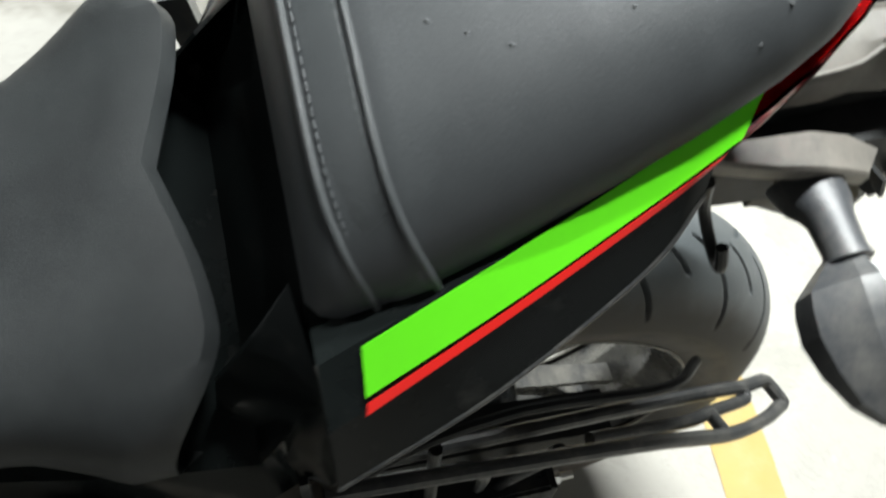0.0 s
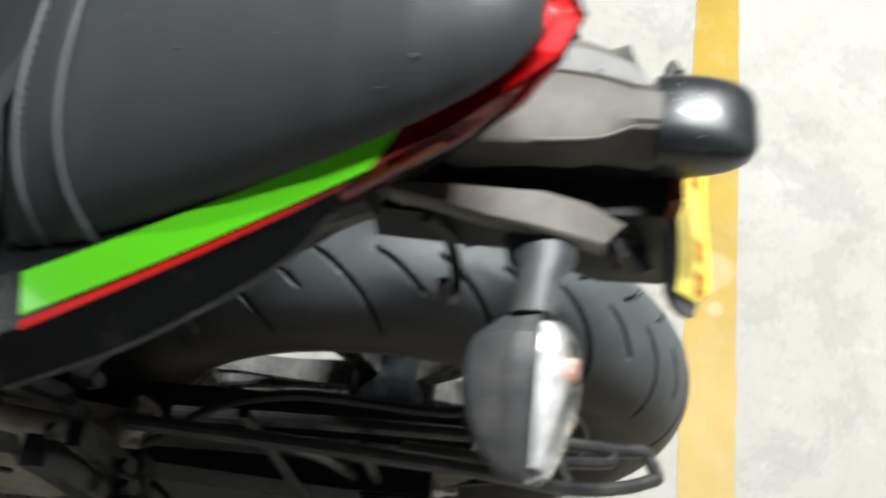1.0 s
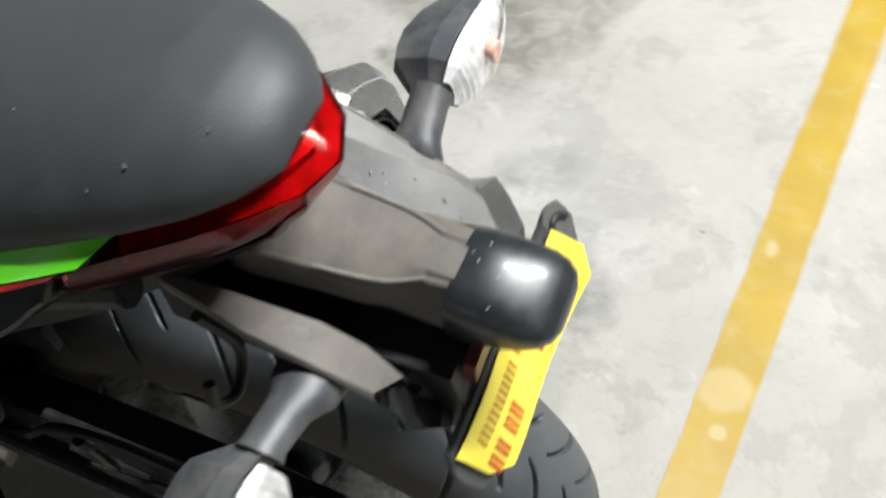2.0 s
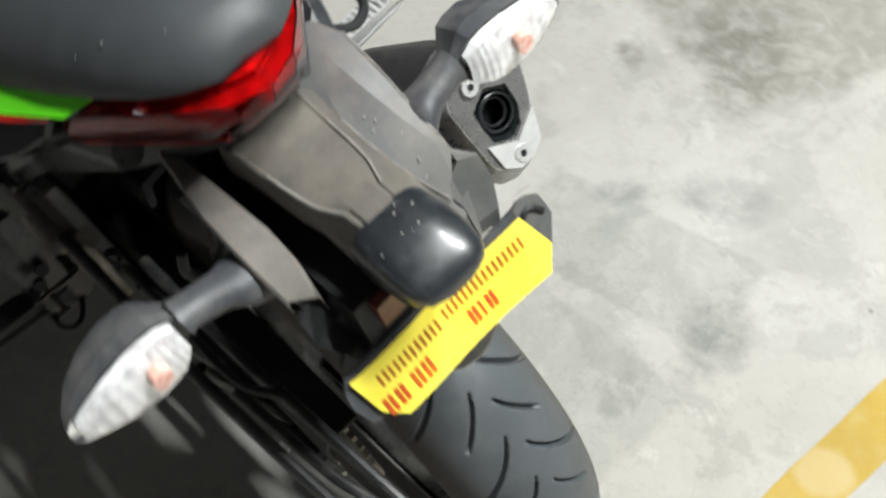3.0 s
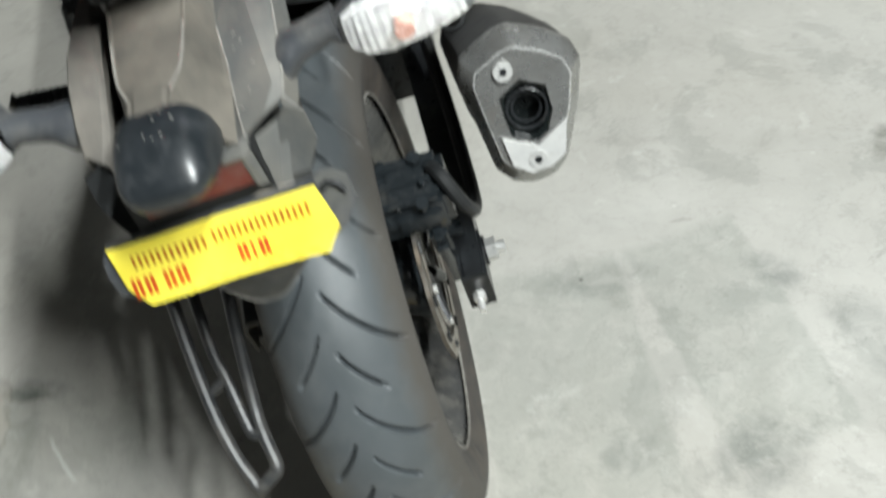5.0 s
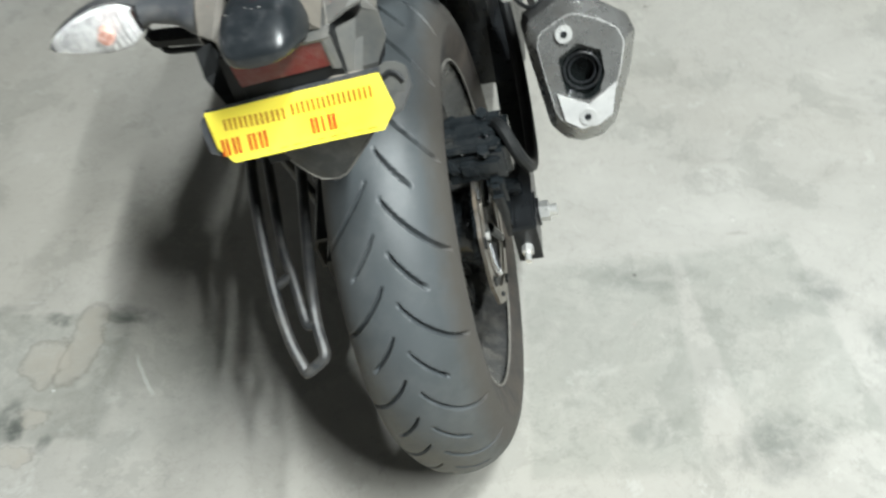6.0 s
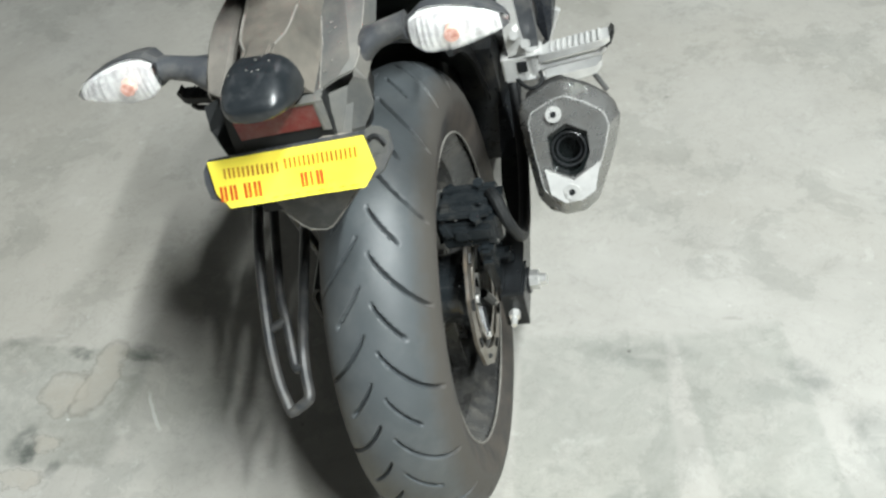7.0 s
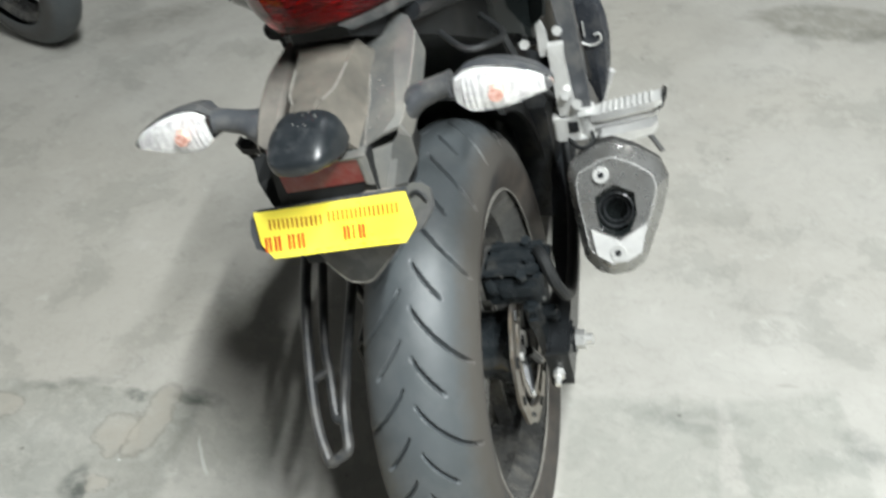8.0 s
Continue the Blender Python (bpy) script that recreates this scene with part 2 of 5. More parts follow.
# ---- the garage ----
def floor_material():
    m = bpy.data.materials.new("worn_concrete")
    m.use_nodes = True
    nt = m.node_tree
    nodes, link = nt.nodes, nt.links.new
    b = nodes["Principled BSDF"]
    where = nodes.new("ShaderNodeTexCoord").outputs["Object"]

    def noise_at(s, detail=6.0, roughness=0.6, warp=0.0):
        n = nodes.new("ShaderNodeTexNoise")
        n.inputs["Scale"].default_value, n.inputs["Detail"].default_value, n.inputs["Roughness"].default_value, n.inputs["Distortion"].default_value = s, detail, roughness, warp
        link(where, n.inputs["Vector"])
        return n.outputs["Fac"]

    def ramp(src, stops):
        r = nodes.new("ShaderNodeValToRGB")
        while len(r.color_ramp.elements) < len(stops):
            r.color_ramp.elements.new(0.5)
        for e, (p, c) in zip(r.color_ramp.elements, stops):
            e.position, e.color = p, (c, c, c, 1) if isinstance(c, float) else (*c, 1)
        link(src, r.inputs[0])
        return r.outputs[0]

    def mixed(kind, fac, a, z):
        n = nodes.new("ShaderNodeMix")
        n.data_type, n.blend_type = "RGBA", kind
        if isinstance(fac, float):
            n.inputs[0].default_value = fac
        else:
            link(fac, n.inputs[0])
        link(a, n.inputs[6])
        if isinstance(z, tuple):
            n.inputs[7].default_value = (*z, 1)
        else:
            link(z, n.inputs[7])
        return n.outputs[2]

    def stain(x, y, rx, ry, turn, soft, warp, square=False):
        """A mask round a place on the floor, with an edge that noise makes ragged."""
        wobble = nodes.new("ShaderNodeTexNoise")
        wobble.inputs["Scale"].default_value, wobble.inputs["Detail"].default_value, wobble.inputs["Roughness"].default_value = 14.0, 6.0, 0.65
        link(where, wobble.inputs["Vector"])
        off = nodes.new("ShaderNodeVectorMath")
        off.operation = "MULTIPLY_ADD"
        link(wobble.outputs["Color"], off.inputs[0])
        off.inputs[1].default_value = (warp, warp, 0)
        link(where, off.inputs[2])
        place = nodes.new("ShaderNodeMapping")
        place.vector_type = "TEXTURE"
        place.inputs["Location"].default_value = (x + warp / 2, y + warp / 2, 0)
        place.inputs["Rotation"].default_value = (0, 0, radians(turn))
        place.inputs["Scale"].default_value = (rx, ry, 100)
        link(off.outputs[0], place.inputs["Vector"])
        if square:
            size = nodes.new("ShaderNodeVectorMath")
            size.operation = "ABSOLUTE"
            link(place.outputs[0], size.inputs[0])
            sep = nodes.new("ShaderNodeSeparateXYZ")
            link(size.outputs[0], sep.inputs[0])
            far = nodes.new("ShaderNodeMath")
            far.operation = "MAXIMUM"
            link(sep.outputs[0], far.inputs[0]), link(sep.outputs[1], far.inputs[1])
            out = far.outputs[0]
        else:
            size = nodes.new("ShaderNodeVectorMath")
            size.operation = "LENGTH"
            link(place.outputs[0], size.inputs[0])
            out = size.outputs["Value"]
        return faded(out, soft)

    def faded(src, soft):
        r = nodes.new("ShaderNodeMapRange")
        r.inputs[1].default_value, r.inputs[2].default_value, r.inputs[3].default_value, r.inputs[4].default_value = 1.0 - soft, 1.0, 1.0, 0.0
        link(src, r.inputs[0])
        return r.outputs[0]

    def times(a, z):
        n = nodes.new("ShaderNodeMath")
        n.operation = "MULTIPLY"
        link(a, n.inputs[0])
        if isinstance(z, float):
            n.inputs[1].default_value = z
        else:
            link(z, n.inputs[1])
        return n.outputs[0]

    base = ramp(noise_at(2.6, 10, 0.66, 0.4), [(0.32, (0.312, 0.302, 0.274)), (0.5, (0.354, 0.344, 0.315)), (0.68, (0.397, 0.387, 0.357))])
    base = mixed("MIX", ramp(noise_at(0.9, 4, 0.5, 0.2), [(0.42, 0.0), (0.62, 0.55)]), base, (0.352, 0.332, 0.288))
    c = mixed("MULTIPLY", ramp(noise_at(9, 8, 0.70, 0.4), [(0.50, 0.0), (0.70, 0.45)]), base, (0.80, 0.81, 0.81))
    c = mixed("MIX", ramp(noise_at(7.3, 9, 0.74, 0.3), [(0.56, 0.0), (0.72, 0.35)]), c, (0.47, 0.46, 0.43))
    c = mixed("MULTIPLY", ramp(noise_at(75, 5, 0.72), [(0.55, 0.0), (0.72, 0.55)]), c, (0.82, 0.82, 0.81))
    # thin worn film with ragged edges, and faint winding hairlines
    c = mixed("MULTIPLY", ramp(noise_at(4.4, 12, 0.72, 0.3), [(0.535, 0.0), (0.56, 0.75)]), c, (0.85, 0.86, 0.855))
    c = mixed("MIX", ramp(noise_at(17.0, 9, 0.74, 0.3), [(0.60, 0.0), (0.65, 0.35)]), c, (0.47, 0.46, 0.43))
    c = mixed("MULTIPLY", ramp(noise_at(10.0, 10, 0.66, 0.5), [(0.489, 0.0), (0.498, 0.4), (0.502, 0.4), (0.511, 0.0)]), c, (0.76, 0.76, 0.75))
    mottle = ramp(noise_at(22, 8, 0.72, 0.8), [(0.36, 0.35), (0.56, 1.0)])
    for x, y, rx, ry, turn, soft, warp, square, amount, tone in (
            (0.215, 0.00, 0.125, 0.205, 0, 0.08, 0.020, True, 0.80, (0.79, 0.815, 0.80)), (0.465, 0.02, 0.092, 0.20, 9, 0.09, 0.035, True, 0.80, (0.79, 0.815, 0.80)),
            (1.30, 0.28, 0.42, 0.42, -22, 0.10, 0.10, True, 0.95, (0.62, 0.61, 0.58)), (0.94, 0.16, 0.16, 0.10, 40, 0.5, 0.12, False, 0.8, (0.66, 0.655, 0.63)),
            (0.80, 0.30, 0.045, 0.03, 40, 0.5, 0.06, False, 0.9, (0.58, 0.58, 0.56)), (1.05, 0.62, 0.10, 0.03, 60, 0.5, 0.08, False, 0.9, (0.60, 0.60, 0.58)),
            (0.44, -0.17, 0.085, 0.070, 30, 0.5, 0.13, False, 0.85, (0.64, 0.66, 0.665)), (0.27, -0.13, 0.05, 0.035, 0, 0.5, 0.06, False, 0.7, (0.70, 0.72, 0.72)),
            (0.30, 0.155, 0.10, 0.035, 5, 0.5, 0.06, False, 0.8, (0.74, 0.76, 0.76)), (0.65, -0.03, 0.05, 0.10, 20, 0.4, 0.08, False, 0.75, (0.70, 0.72, 0.72)),
            (0.55, 0.11, 0.05, 0.03, -40, 0.5, 0.06, False, 0.9, (0.68, 0.70, 0.70)), (0.52, 0.09, 0.09, 0.05, 10, 0.6, 0.08, False, 0.5, (0.74, 0.76, 0.76)),
            (0.66, 1.47, 0.22, 0.10, -18, 0.25, 0.05, False, 0.9, (0.62, 0.62, 0.59)), (0.40, 0.42, 0.09, 0.02, -20, 0.8, 0.10, False, 0.4, (0.74, 0.74, 0.72)),
            (0.62, 0.36, 0.05, 0.02, 40, 0.8, 0.10, False, 0.4, (0.70, 0.70, 0.68)), (-0.79, 0.06, 0.235, 0.135, -3, 0.08, 0.06, True, 0.85, (0.72, 0.745, 0.735)),
            (-0.70, 0.17, 0.035, 0.020, -30, 0.5, 0.05, False, 1.0, (0.52, 0.54, 0.54)), (-0.84, 0.195, 0.11, 0.016, 8, 0.6, 0.04, False, 0.8, (0.66, 0.68, 0.68)),
            (-0.56, 0.17, 0.06, 0.022, -20, 0.5, 0.07, False, 0.9, (0.62, 0.64, 0.64)), (-0.725, -0.035, 0.03, 0.045, 10, 0.4, 0.06, False, 1.0, (0.58, 0.60, 0.60)),
            (-0.656, -0.080, 0.018, 0.016, 0, 0.5, 0.05, False, 1.0, (0.58, 0.60, 0.60)), (-0.712, -0.058, 0.016, 0.022, 0, 0.5, 0.05, False, 1.0, (0.56, 0.58, 0.58)), (-0.585, 0.160, 0.05, 0.012, -10, 0.5, 0.05, False, 1.0, (0.58, 0.60, 0.59)), (0.450, 0.232, 0.022, 0.005, -10, 0.7, 0.03, False, 0.5, (0.55, 0.56, 0.55)), (-0.47, 0.02, 0.10, 0.14, 0, 0.25, 0.08, True, 0.5, (0.76, 0.78, 0.77)), (-1.25, 1.70, 0.2, 0.1, 20, 0.5, 0.08, False, 0.8, (0.66, 0.66, 0.64))):
        c = mixed("MULTIPLY", times(times(stain(x, y, rx, ry, turn, soft, warp, square), mottle), amount), c, tone)
    # beige worn-through places with dark ragged rims, and pale chips
    for x, y, rx, ry, turn in ((-0.695, 0.078, 0.046, 0.048, 0), (-0.638, 0.110, 0.040, 0.092, -6), (-0.688, -0.030, 0.034, 0.015, 5), (-0.705, -0.098, 0.050, 0.019, 0), (-0.95, 0.13, 0.05, 0.035, 10)):
        shape = stain(x, y, rx, ry, turn, 0.34, 0.095)
        c = mixed("MULTIPLY", ramp(shape, [(0.0, 0.0), (0.30, 0.75), (0.75, 0.0)]), c, (0.60, 0.60, 0.59))
        c = mixed("MIX", times(times(shape, 0.75), mottle), c, (0.318, 0.294, 0.250))
    for x, y, rx, ry, turn, amount in ((-0.518, 0.036, 0.052, 0.0035, -61, 0.6), (-0.666, 0.020, 0.004, 0.003, 0, 0.9)):
        c = mixed("MIX", times(stain(x, y, rx, ry, turn, 0.35, 0.016, True), amount), c, (0.46, 0.455, 0.43))
    dots = nodes.new("ShaderNodeTexVoronoi")
    dots.inputs["Scale"].default_value, dots.inputs["Randomness"].default_value = 7.0, 1.0
    link(where, dots.inputs["Vector"])
    c = mixed("MULTIPLY", ramp(dots.outputs["Distance"], [(0.02, 0.8), (0.035, 0.0)]), c, (0.45, 0.44, 0.42))
    chips = nodes.new("ShaderNodeTexVoronoi")
    chips.inputs["Scale"].default_value = 4.3
    link(where, chips.inputs["Vector"])
    c = mixed("MIX", ramp(chips.outputs["Distance"], [(0.012, 0.7), (0.022, 0.0)]), c, (0.62, 0.61, 0.58))
    link(c, b.inputs["Base Color"])
    r = nodes.new("ShaderNodeMapRange")
    r.inputs[3].default_value, r.inputs[4].default_value = 0.55, 0.85
    link(noise_at(6, 5), r.inputs[0]), link(r.outputs[0], b.inputs["Roughness"])
    bp = nodes.new("ShaderNodeBump")
    bp.inputs["Strength"].default_value, bp.inputs["Distance"].default_value = 0.35, 0.002
    link(noise_at(60, 8, 0.7), bp.inputs["Height"]), link(bp.outputs[0], b.inputs["Normal"])
    return m


M_FLOOR = floor_material()
M_WALL = surface("grey_wall_paint", (0.13, 0.13, 0.13), (0.11, 0.11, 0.11), 3, 0.8, bump=0.2, bump_scale=80)
# the west wall is out of view; it is pale to bounce fill light
M_BOUNCE = surface("pale_bounce_paint", (0.50, 0.50, 0.49), (0.46, 0.46, 0.45), 3, 0.8, bump=0.2, bump_scale=80)
M_CEIL = surface("dark_ceiling_paint", (0.07, 0.07, 0.07), (0.06, 0.06, 0.06), 3, 0.9, bump=0.2, bump_scale=60)
M_LINE = surface("yellow_floor_paint", (0.37, 0.245, 0.014), (0.32, 0.210, 0.016), 9, 0.6, bump=0.25, bump_scale=160, dust=(0.37, 0.28, 0.085), dust_amount=0.34, dust_scale=22)
M_REDLINE = surface("red_floor_paint", (0.40, 0.03, 0.03), (0.32, 0.03, 0.03), 9, 0.6)
M_TUBE = surface("lamp_glow", (0.9, 0.9, 0.88), rough=0.4, emit=(1.0, 0.98, 0.94, 3.0))


def fade_line(m, spots):
    """Pale worn spots on the paint: place, radius, colour and strength of each."""
    nodes, link = m.node_tree.nodes, m.node_tree.links.new
    b = nodes["Principled BSDF"]
    where = nodes.new("ShaderNodeTexCoord").outputs["Object"]
    grain = nodes.new("ShaderNodeTexNoise")
    grain.inputs["Scale"].default_value, grain.inputs["Detail"].default_value = 30.0, 8.0
    link(where, grain.inputs["Vector"])
    for x, y, rx, ry, soft, tone, amount in spots:
        place = nodes.new("ShaderNodeMapping")
        place.vector_type = "TEXTURE"
        place.inputs["Location"].default_value, place.inputs["Scale"].default_value = (x, y, 0), (rx, ry, 100)
        link(where, place.inputs["Vector"])
        size = nodes.new("ShaderNodeVectorMath")
        size.operation = "LENGTH"
        link(place.outputs[0], size.inputs[0])
        ragged = nodes.new("ShaderNodeMath")
        ragged.operation = "MULTIPLY_ADD"
        link(grain.outputs["Fac"], ragged.inputs[0])
        ragged.inputs[1].default_value = 0.4
        link(size.outputs["Value"], ragged.inputs[2])
        mask = nodes.new("ShaderNodeMapRange")
        mask.inputs[1].default_value, mask.inputs[2].default_value, mask.inputs[3].default_value, mask.inputs[4].default_value = 1.2 - soft, 1.2, amount, 0.0
        link(ragged.outputs[0], mask.inputs[0])
        mix = nodes.new("ShaderNodeMix")
        mix.data_type = "RGBA"
        src = b.inputs["Base Color"].links[0].from_socket
        link(mask.outputs[0], mix.inputs[0]), link(src, mix.inputs[6])
        mix.inputs[7].default_value = (*tone, 1)
        link(mix.outputs[2], b.inputs["Base Color"])


fade_line(M_LINE, ((0.0, -0.39, 0.36, 0.3, 0.5, (0.42, 0.30, 0.11), 0.45), (0.366, -0.398, 0.042, 0.042, 0.3, (0.42, 0.33, 0.16), 0.6), (0.300, -0.405, 0.014, 0.014, 0.3, (0.44, 0.36, 0.20), 0.6), (0.62, -0.405, 0.02, 0.012, 0.5, (0.44, 0.38, 0.22), 0.6)))


def slab(name, lo, hi, mat, label="", category=""):
    bm = bmesh.new()
    bmesh.ops.create_cube(bm, size=1)
    size = [h - l for l, h in zip(lo, hi)]
    bmesh.ops.transform(bm, matrix=pose(*[(l + h) / 2 for l, h in zip(lo, hi)]) @ Matrix.Diagonal((*size, 1)), verts=bm.verts)
    ob = part(name, bm, mat, None, flat=True)
    return tagged(ob, label, category, kind="structure")


H = 4.18
slab("floor", (-6, -6, -0.2), (6, 6, 0), M_FLOOR, "worn grey concrete garage floor with stains", "floor")
slab("wall_north", (-6, 6, 0), (6, 6.2, H), M_WALL, "plain grey painted garage wall", "wall")
slab("wall_south", (-6, -6.2, 0), (6, -6, H), M_WALL, "plain grey painted garage wall", "wall")
slab("wall_east", (6, -6.2, 0), (6.2, 6.2, H), M_WALL, "plain grey painted garage wall", "wall")
slab("wall_west", (-6.2, -6.2, 0), (-6, 6.2, H), M_BOUNCE, "unseen garage wall, pale to bounce fill light", "wall")
slab("ceiling", (-6.2, -6.2, H), (6.2, 6.2, H + 0.2), M_CEIL, "dark concrete garage ceiling", "ceiling")


def painted_line(name, a, b, width, mat, label):
    """A worn painted band on the floor with slightly wandering edges."""
    a, b = Vector((*a, 0)), Vector((*b, 0))
    d = (b - a).normalized()
    s = Vector((-d.y, d.x, 0))
    bm = bmesh.new()
    n = int((b - a).length / 0.02)
    rows = []
    for k in range(n + 1):
        p = a.lerp(b, k / n)
        w0, w1 = (0.5 * width + 0.003 * noise.noise(Vector((p.x * 9, p.y * 9, q))) + 0.0015 * noise.noise(Vector((p.x * 45, p.y * 45, q))) for q in (1.7, 8.3))
        rows.append([bm.verts.new(p + s * w0), bm.verts.new(p + s * w0 + Vector((0, 0, 0.0012))), bm.verts.new(p - s * w1 + Vector((0, 0, 0.0012))), bm.verts.new(p - s * w1)])
    for p, q in zip(rows, rows[1:]):
        for i in range(3):
            bm.faces.new((p[i], p[i + 1], q[i + 1], q[i]))
    ob = part(name, bm, mat, None, flat=True)
    return tagged(ob, label, "floor marking", kind="structure")


painted_line("parking_line", (-1.2, -0.305), (4.2, -0.640), 0.075, M_LINE, "worn yellow painted parking line on concrete")
painted_line("red_line", (0.66, 1.645), (4.1, 1.46), 0.08, M_REDLINE, "faded red painted line on concrete")


def ceiling_light(x, y, z, turn):
    top = empty("ceiling_light", "unseen white tube light fixture fixed under the ceiling", "ceiling light", pose(x, y, H, 0, 0, turn), "ceiling lights")
    part("housing", block((0, 0, -0.06), (1.26, 0.09, 0.12), 0.01), M_WALL, top)
    part("tube", tube([(-0.6, 0, -0.135), (0.6, 0, -0.135)], 0.014, 12, 1), M_TUBE, top)


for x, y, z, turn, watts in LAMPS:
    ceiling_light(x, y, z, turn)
# fixtures made up for the added fill lamps on the west wall
for x, y, z, watts in WALL_FILLS:
    top = empty("wall_fill_light", "added tube light on the wall that fills the left side", "wall light", pose(-6.0, y, z, 90, 0, 90), "wall lights")
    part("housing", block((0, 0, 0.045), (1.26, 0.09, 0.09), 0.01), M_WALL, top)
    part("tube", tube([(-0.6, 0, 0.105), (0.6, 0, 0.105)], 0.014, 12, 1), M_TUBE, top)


# ---- the neighbouring motorcycle: only a wheel, its mudguard and fork come into view ----
near = empty("parked_motorcycle", "dark motorcycle wheel with mudguard parked on the concrete", "motorcycle", pose(-1.60, 1.60, 0, 0, -8, 62))
wheel2 = part("front_wheel", lathe([(-0.03, 0.222), (-0.034, 0.212), (-0.02, 0.19), (0.02, 0.19), (0.034, 0.212), (0.03, 0.222), (0.02, 0.205), (-0.02, 0.205)], (0, 0, 0.300)), M_RIM, near, "dark spoked wheel")
part("tyre", lathe([(0.058 * math.sin(radians(a)), 0.242 + 0.058 * math.cos(radians(a))) for a in range(-120, 121, 12)], (0, 0, 0.300), wrap=False), M_RUBBER, wheel2, "black tyre")
part("hub", rod((-0.05, 0, 0.3), (0.05, 0, 0.3), 0.04, 20, 0.004), M_DARK, wheel2)
for k in range(5):
    a = k * math.tau / 5 + 0.3
    part("spoke", rod((0, 0.03 * math.sin(a), 0.3 + 0.03 * math.cos(a)), (0, 0.2 * math.sin(a), 0.3 + 0.2 * math.cos(a)), 0.010, 8), M_RIM, wheel2)
fork2 = part("front_fork", rod((-0.075, 0, 0.3), (-0.075, -0.28, 0.92), 0.02, 14), M_DARK, near, "dark fork legs")
part("leg", rod((0.075, 0, 0.3), (0.075, -0.28, 0.92), 0.02, 14), M_DARK, fork2)
part("mudguard", loft([[(x, math.sin(a) * r, 0.3 + math.cos(a) * r) for x, r in ((-0.066, 0.300), (-0.05, 0.326), (0.05, 0.326), (0.066, 0.300), (0.060, 0.300), (0.045, 0.321), (-0.045, 0.321), (-0.060, 0.300))] for a in [radians(-60 + 6 * k) for k in range(21)]]), M_GLOSS, fork2, "black mudguard")


# ---- the motorcycle ----
XC = -0.018
AXLE = (0, 0, 0.314)
TAIL_ROLL = Matrix.Translation((XC, 0, 0.82)) @ pose(0, 0, 0, 0, -2.0, 0) @ Matrix.Translation((-XC, 0, -0.82))


def other_side(p):
    return (2 * XC - p[0], p[1], p[2])


bike = empty("motorcycle", "black sport motorcycle with green stripes leaning on its side stand", "motorcycle", BIKE)


def build_tyre(parent, centre, radius, half, grooves=True, turns=1250, across=160):
    """A tyre with curved slashes cut into the tread on both sides."""
    ring = radius - half
    arc = radians(118)

    def groove_depth(ang, lat):
        side = abs(lat)
        depth = 0.0
        for start, reach, last in ((0.0, 12.3, 0.066), (10.2, 8.2, 0.040)):
            if 0.005 < side < last:
                f = (side - 0.007) / (last - 0.007)
                bend = reach * (f ** 0.8 if f > 0 else 0)
                off = (ang - ((2.5 if lat > 0 else 6.0) - start - bend) + 10) % 20 - 10
                dist = abs(off) * radians(1) * radius * 0.80
                fade = min(1, max(0, (side - 0.005) / 0.004), max(0, (last - side) / 0.004))
                depth = max(depth, 0.0075 * fade * (1 - (dist / 0.0025) ** 4) if dist < 0.0025 else 0)
        return depth

    bm = bmesh.new()
    rows = []
    for i in range(turns):
        a = i * math.tau / turns
        deg = math.degrees(a)
        row = []
        for j in range(across + 1):
            th = (2 * j / across - 1) * arc
            lat = half * math.sin(th)
            r = ring + half * math.cos(th)
            if abs(th) > radians(80):
                k = (abs(th) - radians(80)) / (arc - radians(80))
                lat *= 1 - 0.10 * k
            if grooves and abs(th) < radians(86):
                d = groove_depth(deg, lat)
                lat -= d * math.sin(th)
                r -= d * math.cos(th)
            row.append(bm.verts.new((centre[0] + lat, centre[1] + r * math.sin(a), centre[2] + r * math.cos(a))))
        rows.append(row)
    for i in range(turns):
        p, q = rows[i], rows[(i + 1) % turns]
        for j in range(across):
            f = bm.faces.new((p[j], p[j + 1], q[j + 1], q[j]))
            if abs(2 * (j + 0.5) / across - 1) * 118 > 84:
                f.material_index = 1
    ob = part("tyre", bm, M_RUBBER, parent, "worn black rubber tyre with slanted grooves", sharp=60)
    ob.data.materials.append(M_SIDEWALL)
    return ob


